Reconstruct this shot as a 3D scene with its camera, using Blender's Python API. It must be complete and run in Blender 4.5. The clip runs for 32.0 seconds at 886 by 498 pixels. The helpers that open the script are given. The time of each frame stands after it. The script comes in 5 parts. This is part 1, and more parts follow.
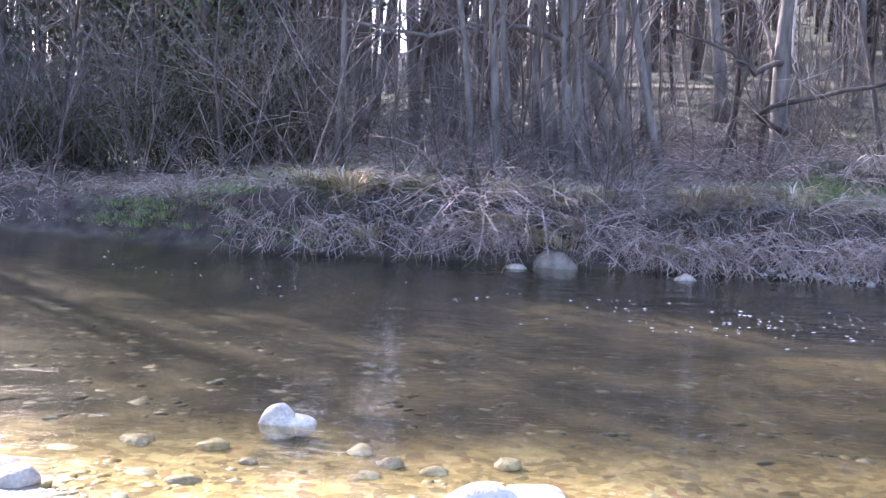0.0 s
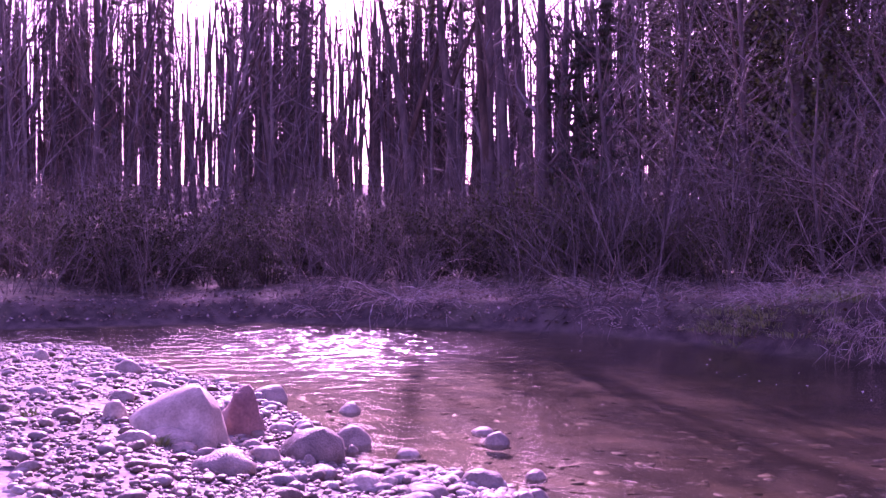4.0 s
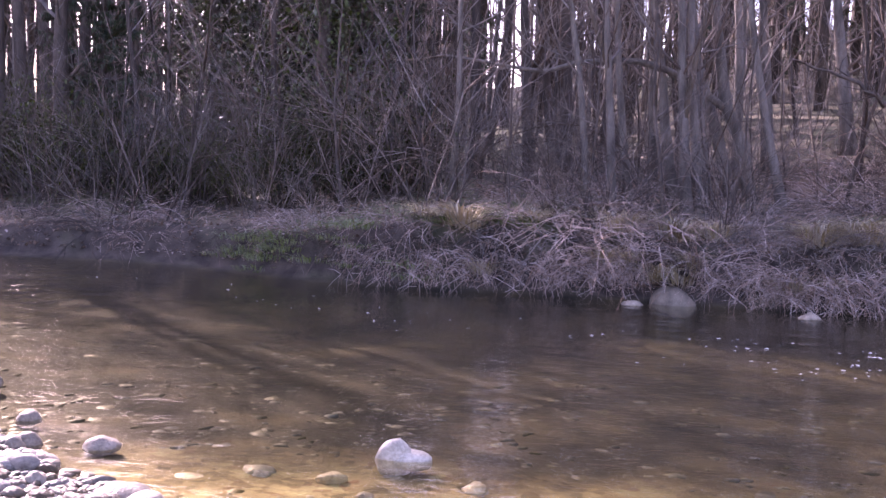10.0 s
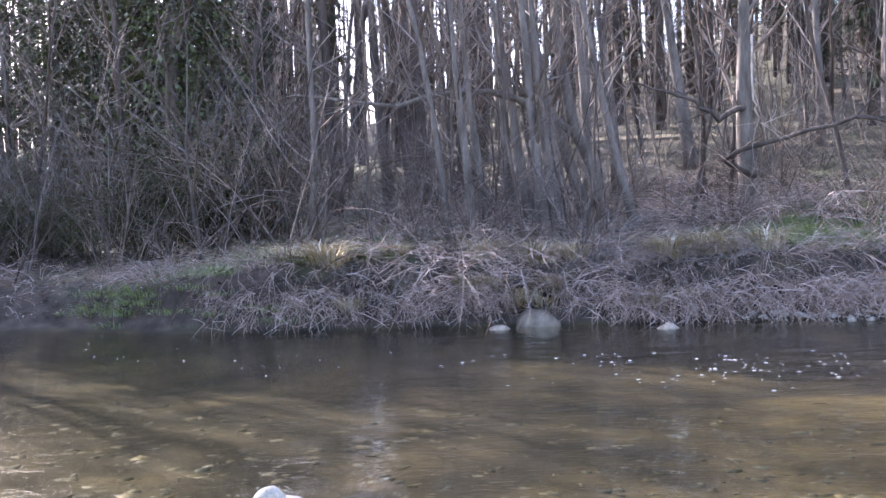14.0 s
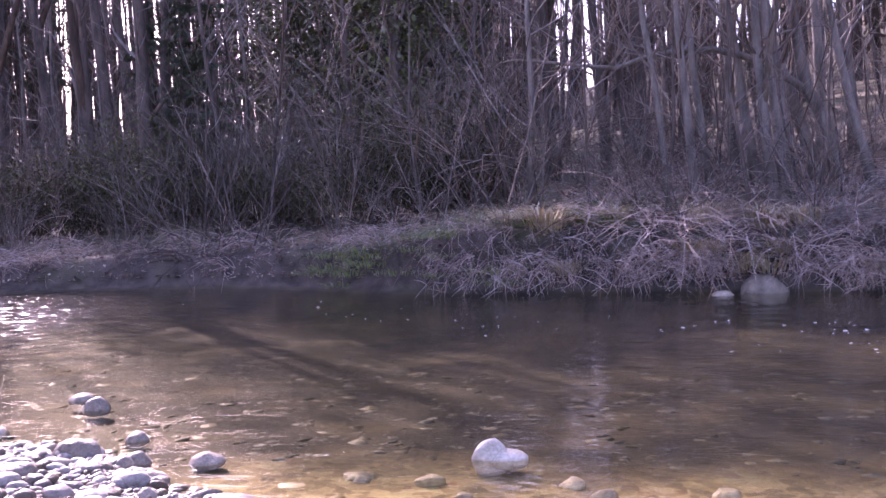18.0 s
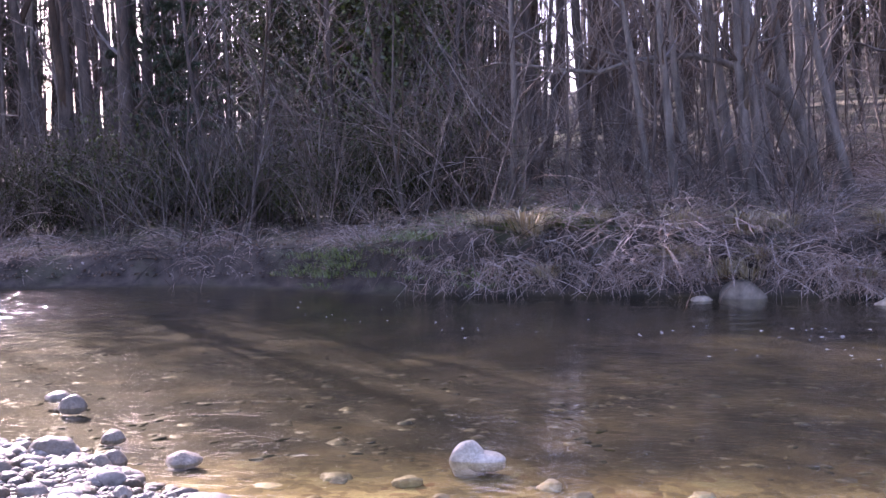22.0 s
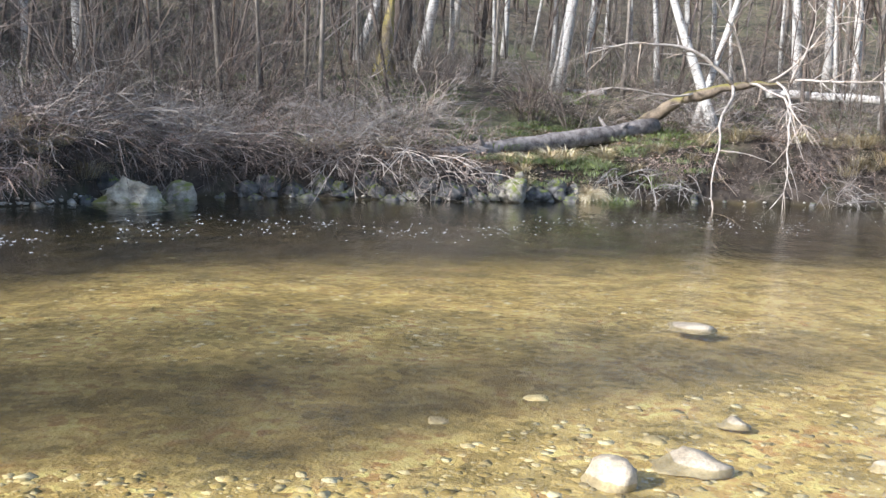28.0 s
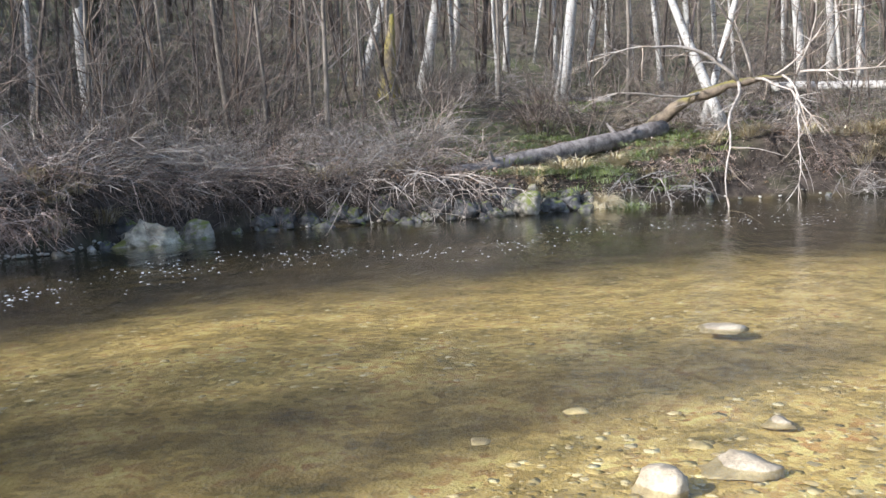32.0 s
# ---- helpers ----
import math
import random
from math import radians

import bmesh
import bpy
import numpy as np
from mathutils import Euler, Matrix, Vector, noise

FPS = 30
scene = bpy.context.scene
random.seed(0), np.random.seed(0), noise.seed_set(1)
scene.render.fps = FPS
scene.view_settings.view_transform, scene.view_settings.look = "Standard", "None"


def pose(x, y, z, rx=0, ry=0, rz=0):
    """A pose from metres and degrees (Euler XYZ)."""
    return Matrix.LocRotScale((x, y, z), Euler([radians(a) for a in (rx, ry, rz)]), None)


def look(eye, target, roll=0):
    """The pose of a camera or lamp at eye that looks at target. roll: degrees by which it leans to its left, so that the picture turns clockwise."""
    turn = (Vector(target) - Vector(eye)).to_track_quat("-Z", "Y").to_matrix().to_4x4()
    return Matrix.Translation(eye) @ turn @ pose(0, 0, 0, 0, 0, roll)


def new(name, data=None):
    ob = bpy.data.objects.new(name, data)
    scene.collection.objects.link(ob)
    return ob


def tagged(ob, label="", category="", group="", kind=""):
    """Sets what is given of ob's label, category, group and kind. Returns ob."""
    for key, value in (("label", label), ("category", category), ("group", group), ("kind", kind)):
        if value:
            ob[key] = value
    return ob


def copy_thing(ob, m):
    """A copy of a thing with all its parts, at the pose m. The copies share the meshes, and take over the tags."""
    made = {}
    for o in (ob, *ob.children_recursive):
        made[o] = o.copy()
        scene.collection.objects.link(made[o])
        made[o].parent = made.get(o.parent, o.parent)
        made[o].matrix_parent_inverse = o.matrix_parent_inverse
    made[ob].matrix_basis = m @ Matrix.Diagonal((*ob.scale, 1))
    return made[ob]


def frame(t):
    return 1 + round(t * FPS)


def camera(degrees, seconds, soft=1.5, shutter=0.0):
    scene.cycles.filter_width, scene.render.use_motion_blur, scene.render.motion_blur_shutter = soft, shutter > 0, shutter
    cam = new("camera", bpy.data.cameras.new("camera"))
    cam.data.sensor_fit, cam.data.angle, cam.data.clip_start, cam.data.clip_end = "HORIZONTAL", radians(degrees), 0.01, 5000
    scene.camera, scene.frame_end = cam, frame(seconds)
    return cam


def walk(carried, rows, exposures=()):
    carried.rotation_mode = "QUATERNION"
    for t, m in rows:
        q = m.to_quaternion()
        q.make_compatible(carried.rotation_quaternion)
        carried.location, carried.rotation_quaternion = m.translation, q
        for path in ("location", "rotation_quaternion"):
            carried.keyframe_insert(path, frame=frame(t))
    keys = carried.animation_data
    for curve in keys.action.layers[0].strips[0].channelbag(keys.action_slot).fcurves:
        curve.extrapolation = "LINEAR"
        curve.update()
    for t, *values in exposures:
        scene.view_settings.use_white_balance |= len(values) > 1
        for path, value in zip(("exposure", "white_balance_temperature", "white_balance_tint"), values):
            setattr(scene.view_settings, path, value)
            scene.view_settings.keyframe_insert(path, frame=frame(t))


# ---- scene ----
cam = camera(48.87, 32.0)
PATH = [
    (0, (-0.062, 0.053, 1.498), (-0.0608, 2.0433, 1.2983), 2.53),
    (0.5, (-0.062, 0.018, 1.483), (-0.2477, 2.0019, 1.3122), 1.14),
    (1, (-0.071, -0.006, 1.465), (-0.4776, 1.9511, 1.3942), -1.07),
    (1.5, (-0.087, -0.013, 1.468), (-0.6003, 1.9193, 1.4327), -1.43),
    (2, (-0.133, -0.087, 1.477), (-0.8052, 1.7967, 1.5096), 0.19),
    (2.5, (-0.149, -0.108, 1.478), (-0.9731, 1.7140, 1.5089), 0.57),
    (3, (-0.178, -0.142, 1.476), (-1.1396, 1.6110, 1.5055), 0.80),
    (3.5, (-0.190, -0.144, 1.478), (-1.2983, 1.5201, 1.4835), 0.37),
    (5.5, (-0.196, 0.022, 1.501), (-1.2211, 1.7391, 1.4693), -1.03),
    (6, (-0.188, 0.028, 1.500), (-1.1230, 1.7959, 1.4613), -0.99),
    (6.5, (-0.164, 0.010, 1.503), (-0.9789, 1.8356, 1.4419), -1.21),
    (7, (-0.150, 0.008, 1.508), (-0.8888, 1.8652, 1.4250), -0.75),
    (7.5, (-0.135, 0.009, 1.507), (-0.8035, 1.8905, 1.3857), -0.47),
    (8, (-0.108, 0.017, 1.514), (-0.6777, 1.9289, 1.3681), 0.34),
    (8.5, (-0.108, 0.030, 1.520), (-0.5597, 1.9729, 1.3725), 1.26),
    (9, (-0.110, 0.036, 1.519), (-0.4696, 1.9984, 1.3726), 2.00),
    (9.5, (-0.099, 0.037, 1.523), (-0.4084, 2.0076, 1.3734), 1.83),
    (10, (-0.082, 0.029, 1.526), (-0.3136, 2.0102, 1.3843), 2.32),
    (10.5, (-0.067, 0.033, 1.528), (-0.2019, 2.0232, 1.3777), 2.37),
    (11, (-0.035, 0.023, 1.532), (-0.0603, 2.0169, 1.3747), 2.37),
    (11.5, (0.006, -0.000, 1.537), (0.1876, 1.9816, 1.3362), 1.60),
    (12, (0.019, -0.021, 1.536), (0.2289, 1.9532, 1.2968), 0.73),
    (12.5, (0.041, -0.006, 1.543), (0.4157, 1.9553, 1.4293), 1.01),
    (13, (0.024, -0.014, 1.540), (0.3661, 1.9528, 1.4252), -0.54),
    (13.5, (-0.014, -0.003, 1.533), (0.2044, 1.9826, 1.4447), -0.56),
    (14, (-0.036, 0.027, 1.519), (0.0018, 2.0257, 1.4518), -1.70),
    (14.5, (-0.049, 0.045, 1.514), (-0.1970, 2.0362, 1.3925), -3.21),
    (15, (-0.050, 0.033, 1.512), (-0.2743, 2.0170, 1.3907), -3.62),
    (15.5, (-0.076, -0.003, 1.519), (-0.4600, 1.9554, 1.3869), -4.65),
    (17.5, (-0.061, -0.026, 1.483), (-0.4591, 1.9302, 1.3578), -2.30),
    (18, (-0.056, -0.021, 1.483), (-0.4586, 1.9339, 1.3614), -2.13),
    (18.5, (-0.066, -0.022, 1.482), (-0.4796, 1.9314, 1.3758), -2.22),
    (19, (-0.065, -0.026, 1.480), (-0.4913, 1.9245, 1.3563), -2.56),
    (19.5, (-0.058, -0.020, 1.477), (-0.4935, 1.9276, 1.3444), -2.56),
    (20, (-0.048, -0.017, 1.480), (-0.4537, 1.9371, 1.3543), -1.78),
    (20.5, (-0.050, -0.023, 1.482), (-0.4370, 1.9352, 1.3578), -1.30),
    (21, (-0.046, -0.020, 1.483), (-0.4257, 1.9402, 1.3600), -1.23),
    (21.5, (-0.055, -0.034, 1.483), (-0.4247, 1.9280, 1.3674), -0.81),
    (22, (-0.051, -0.025, 1.479), (-0.4156, 1.9377, 1.3606), -1.29),
    (22.5, (-0.016, -0.009, 1.463), (-0.2497, 1.9689, 1.2766), -2.02),
    (23, (0.031, -0.008, 1.469), (0.0223, 1.9848, 1.2958), -0.62),
    (23.5, (0.075, -0.003, 1.459), (0.2645, 1.9822, 1.3065), -0.37),
    (24, (0.099, 0.020, 1.454), (0.5296, 1.9672, 1.2978), 0.16),
    (24.5, (0.079, 0.070, 1.471), (0.7573, 1.9444, 1.3092), 0.97),
    (25, (0.037, 0.103, 1.480), (1.0321, 1.8309, 1.3182), 2.99),
    (25.5, (-0.025, 0.089, 1.487), (1.1969, 1.6625, 1.3166), 3.28),
    (26, (-0.018, 0.079, 1.490), (1.4013, 1.4752, 1.2984), 4.40),
    (26.2, (-0.011, 0.062, 1.492), (1.5125, 1.3384, 1.2733), 3.83),
    (26.5, (-0.002, 0.044, 1.494), (1.7092, 1.0425, 1.2223), 4.30),
    (28.5, (-0.013, -0.013, 1.489), (1.9690, 0.1189, 1.2579), 0.99),
    (29, (-0.006, -0.011, 1.496), (1.9789, 0.0186, 1.2519), 0.60),
    (29.5, (-0.008, -0.005, 1.502), (1.9753, 0.0145, 1.2470), 0.83),
    (30, (-0.021, 0.021, 1.498), (1.9603, 0.0602, 1.2269), 0.06),
    (30.5, (-0.011, 0.034, 1.502), (1.9702, 0.1128, 1.2416), 0.05),
    (31, (-0.012, 0.059, 1.498), (1.9645, 0.2147, 1.2361), -0.06),
    (31.5, (-0.024, 0.054, 1.495), (1.9466, 0.2744, 1.2353), -1.41),
    (32, (-0.017, 0.064, 1.507), (1.9530, 0.3393, 1.2966), -2.14),
]
EXPOSURES = [
    (0.0, 2.6, 5650, 30),
    (1.0, 2.3, 6200, 62),
    (2.0, 1.75, 6300, 112),
    (3.5, 1.5, 6300, 172),
    (6.0, 0.95, 6250, 118),
    (7.0, 1.3, 6050, 58),
    (8.0, 1.8, 6200, 70),
    (9.0, 2.0, 5950, 44),
    (10.0, 2.15, 6300, 56),
    (11.0, 2.1, 5850, 30),
    (12.0, 2.3, 5750, 24),
    (14.0, 2.6, 6000, 26),
    (15.0, 2.3, 6000, 43),
    (18.0, 2.1, 6000, 60),
    (22.0, 2.0, 5950, 46),
    (23.0, 2.1, 5800, 22),
    (25.0, 2.3, 5800, 16),
    (26.5, 1.9, 5900, 13),
    (28.5, 1.0, 5800, 10),
    (32.0, 0.98, 5850, 10),
]
walk(cam, [(t, look(eye, target, roll)) for t, eye, target, roll in PATH], EXPOSURES)

# ---- light ----
SUN_AZ, SUN_EL = 39.5, 28.0        # degrees to the left of +y, and above the horizon
world = bpy.data.worlds.new("sky")
scene.world = world
world.use_nodes = True
wn = world.node_tree.nodes
sky = wn.new("ShaderNodeTexSky")
sky.sky_type = "NISHITA"
sky.sun_disc = False
sky.sun_elevation = radians(SUN_EL)
sky.sun_rotation = radians(-SUN_AZ)
sky.dust_density = 2.0
wn["Background"].inputs["Strength"].default_value = 0.15
world.node_tree.links.new(sky.outputs[0], wn["Background"].inputs["Color"])
sun = new("sun", bpy.data.lights.new("sun", "SUN"))
sun.data.energy, sun.data.angle, sun.data.color = 5.0, radians(0.53), (1.0, 0.95, 0.88)
_ce = math.cos(radians(SUN_EL))
SUN_TO = Vector((-math.sin(radians(SUN_AZ)) * _ce, math.cos(radians(SUN_AZ)) * _ce, math.sin(radians(SUN_EL))))
sun.matrix_world = look(SUN_TO * 200, (0, 0, 0))

# ---- materials ----
def material(name, base, dark, scale=8.0, rough=0.8, bump=0.3, fine=60.0, stretch=(1, 1, 1), spread=0.0, extra=None, amount=0.45, spec=0.3):
    """Two-scale noise between two colours with grain relief; spread varies whole pieces by Object Info or island."""
    m = bpy.data.materials.new(name)
    m.use_nodes = True
    n, l = m.node_tree.nodes, m.node_tree.links
    b = n["Principled BSDF"]
    b.inputs["Roughness"].default_value = rough
    b.inputs["Specular IOR Level"].default_value = spec
    tc = n.new("ShaderNodeTexCoord")
    mp = n.new("ShaderNodeMapping")
    mp.inputs["Scale"].default_value = stretch
    l.new(tc.outputs["Object"], mp.inputs[0])
    big, small = n.new("ShaderNodeTexNoise"), n.new("ShaderNodeTexNoise")
    big.inputs["Scale"].default_value, big.inputs["Detail"].default_value = scale, 5
    small.inputs["Scale"].default_value, small.inputs["Detail"].default_value = fine, 3
    l.new(mp.outputs[0], big.inputs[0])
    l.new(mp.outputs[0], small.inputs[0])
    ramp = n.new("ShaderNodeValToRGB")
    ramp.color_ramp.elements[0].position, ramp.color_ramp.elements[1].position = 0.32, 0.66
    ramp.color_ramp.elements[0].color, ramp.color_ramp.elements[1].color = (*dark, 1), (*base, 1)
    l.new(big.outputs["Fac"], ramp.inputs[0])
    mix = n.new("ShaderNodeMix")
    mix.data_type, mix.blend_type = "RGBA", "OVERLAY"
    mix.inputs[0].default_value = amount
    l.new(ramp.outputs[0], mix.inputs[6])
    l.new(small.outputs["Fac"], mix.inputs[7])
    out = mix.outputs[2]
    if spread:
        hsv = n.new("ShaderNodeHueSaturation")
        info = n.new("ShaderNodeObjectInfo")
        geo = n.new("ShaderNodeNewGeometry")
        add = n.new("ShaderNodeMath")
        add.operation = "ADD"
        l.new(info.outputs["Random"], add.inputs[0])
        l.new(geo.outputs["Random Per Island"], add.inputs[1])
        rng = n.new("ShaderNodeMapRange")
        rng.inputs[1].default_value, rng.inputs[2].default_value = 0.2, 1.8
        rng.inputs[3].default_value, rng.inputs[4].default_value = 1 - spread, 1 + spread
        l.new(add.outputs[0], rng.inputs[0])
        l.new(rng.outputs[0], hsv.inputs["Value"])
        tint = n.new("ShaderNodeMapRange")
        tint.inputs[3].default_value, tint.inputs[4].default_value = 1.35, 0.55
        l.new(geo.outputs["Random Per Island"], tint.inputs[0])
        l.new(tint.outputs[0], hsv.inputs["Saturation"])
        l.new(out, hsv.inputs["Color"])
        out = hsv.outputs[0]
    if extra:
        out = extra(m, out)
    l.new(out, b.inputs["Base Color"])
    if bump:
        bp = n.new("ShaderNodeBump")
        bp.inputs["Strength"].default_value, bp.inputs["Distance"].default_value = bump, 0.02
        l.new(small.outputs["Fac"], bp.inputs["Height"])
        l.new(bp.outputs[0], b.inputs["Normal"])
    return m


def moss(rgb, low=0.35, high=0.6, scale=3.0):
    """Moss or lichen in patches, more on what faces up."""
    def build(m, out):
        n, l = m.node_tree.nodes, m.node_tree.links
        geo, sep = n.new("ShaderNodeNewGeometry"), n.new("ShaderNodeSeparateXYZ")
        noi, mul, rng, mix = n.new("ShaderNodeTexNoise"), n.new("ShaderNodeMath"), n.new("ShaderNodeMapRange"), n.new("ShaderNodeMix")
        noi.inputs["Scale"].default_value = scale
        noi.inputs["Detail"].default_value = 6
        l.new(geo.outputs["Normal"], sep.inputs[0])
        mul.operation = "MULTIPLY_ADD"
        mul.inputs[1].default_value = 0.18
        l.new(sep.outputs["Z"], mul.inputs[0])
        l.new(noi.outputs["Fac"], mul.inputs[2])
        rng.inputs[1].default_value, rng.inputs[2].default_value = low, high
        l.new(mul.outputs[0], rng.inputs[0])
        mix.data_type = "RGBA"
        mix.inputs[7].default_value = (*rgb, 1)
        l.new(rng.outputs[0], mix.inputs[0])
        l.new(out, mix.inputs[6])
        return mix.outputs[2]
    return build


BARK = material("grey_bark", (0.22, 0.185, 0.15), (0.085, 0.07, 0.056), 5, 0.9, 0.7, 30, (1, 1, 0.25), 0.25)
BARK_DARK = material("dark_bark", (0.12, 0.09, 0.07), (0.045, 0.035, 0.028), 5, 0.9, 0.8, 26, (1, 1, 0.25), 0.25)
BARK_MOSS = material("mossy_bark", (0.18, 0.135, 0.09), (0.07, 0.052, 0.036), 5, 0.9, 0.7, 30, (1, 1, 1), 0.15, moss((0.15, 0.13, 0.04), 0.55, 0.72, 4))
BIRCH = material("birch_bark", (0.39, 0.365, 0.33), (0.13, 0.105, 0.09), 6, 0.7, 0.3, 16, (1, 1, 3.5), 0.12)
BIRCH.node_tree.nodes["Color Ramp"].color_ramp.elements[0].position = 0.30
BIRCH.node_tree.nodes["Color Ramp"].color_ramp.elements[1].position = 0.46
DEADWOOD = material("weathered_wood", (0.34, 0.31, 0.28), (0.14, 0.12, 0.105), 4, 0.85, 0.6, 24, (1, 1, 1), 0.1)
TWIG = material("twig_bark", (0.24, 0.19, 0.158), (0.10, 0.077, 0.063), 3, 0.85, 0, 30, (1, 1, 1), 0.35)
BRUSH = material("brushwood_bark", (0.23, 0.19, 0.16), (0.09, 0.073, 0.062), 3, 0.85, 0, 30, (1, 1, 1), 0.4)
BRAMBLE = material("bramble_stem", (0.50, 0.38, 0.315), (0.20, 0.14, 0.11), 3, 0.8, 0, 30, (1, 1, 1), 0.45)
STRAW = material("dry_grass_blade", (0.60, 0.52, 0.33), (0.30, 0.23, 0.14), 3, 0.8, 0, 30, (1, 1, 1), 0.35)
GRASS = material("green_blade", (0.22, 0.26, 0.10), (0.11, 0.14, 0.055), 3, 0.7, 0, 30, (1, 1, 1), 0.4)
NEEDLE = material("spruce_needle", (0.055, 0.075, 0.03), (0.025, 0.04, 0.018), 2, 0.7, 0, 30, (1, 1, 1), 0.4)
BUSH = material("bush_leaf", (0.085, 0.09, 0.035), (0.035, 0.04, 0.016), 2, 0.9, 0, 30, (1, 1, 1), 0.5, spec=0.08)
IVY = material("ivy_leaf", (0.11, 0.13, 0.045), (0.05, 0.065, 0.022), 2, 0.45, 0, 30, (1, 1, 1), 0.5)
LEAF = material("dead_leaf", (0.40, 0.29, 0.21), (0.17, 0.11, 0.075), 3, 0.8, 0, 30, (1, 1, 1), 0.6)
STONE = material("river_stone", (0.31, 0.25, 0.175), (0.125, 0.10, 0.07), 6, 0.55, 0.45, 70, (1, 1, 1), 0.55, spec=0.2)
STONE_PALE = material("pale_stone", (0.52, 0.48, 0.41), (0.33, 0.30, 0.25), 7, 0.6, 0.3, 60, (1, 1, 1), 0.08)
STONE_RED = material("red_stone", (0.30, 0.17, 0.13), (0.17, 0.09, 0.075), 6, 0.65, 0.5, 50)
STONE_BED = material("amber_bed_stone", (0.70, 0.57, 0.32), (0.33, 0.24, 0.11), 6, 0.5, 0.3, 60, (1, 1, 1), 0.6)
STONE_MOSS = material("mossy_boulder", (0.29, 0.26, 0.205), (0.085, 0.075, 0.058), 7, 0.8, 0.6, 40, (1, 1, 1), 0.15, moss((0.13, 0.145, 0.035), 0.56, 0.74, 5))
STONE_TAN = material("tan_stone", (0.43, 0.35, 0.235), (0.22, 0.17, 0.105), 7, 0.55, 0.3, 60, (1, 1, 1), 0.12)
STONE_WHITE = material("white_stone", (0.56, 0.49, 0.37), (0.33, 0.28, 0.20), 7, 0.6, 0.3, 60, (1, 1, 1), 0.06)
LIMESTONE = material("pale_limestone", (0.47, 0.42, 0.33), (0.13, 0.115, 0.09), 5, 0.8, 0.9, 26, (1, 1, 1), 0.1, moss((0.17, 0.17, 0.05), 0.60, 0.74, 4))
ROCK_DARK = material("dark_bank_rock", (0.13, 0.122, 0.115), (0.035, 0.033, 0.031), 7, 0.7, 0.6, 40, (1, 1, 1), 0.3, moss((0.12, 0.14, 0.03), 0.6, 0.75, 3))
BARK_YELLOW = material("yellow_moss_bark", (0.24, 0.18, 0.10), (0.10, 0.075, 0.045), 5, 0.9, 0.7, 30, (1, 1, 1), 0.1, moss((0.24, 0.20, 0.05), 0.42, 0.6, 4))
LOGBARK = material("grey_log_bark", (0.24, 0.21, 0.19), (0.08, 0.065, 0.06), 6, 0.9, 0.8, 22, (1, 1, 1), 0.1)
BLEACHED = material("bleached_branch", (0.45, 0.39, 0.33), (0.24, 0.195, 0.16), 6, 0.8, 0.3, 30, (1, 1, 1), 0.1)
FOAM = material("foam", (0.85, 0.85, 0.83), (0.7, 0.7, 0.68), 20, 0.5, 0.1, 80)


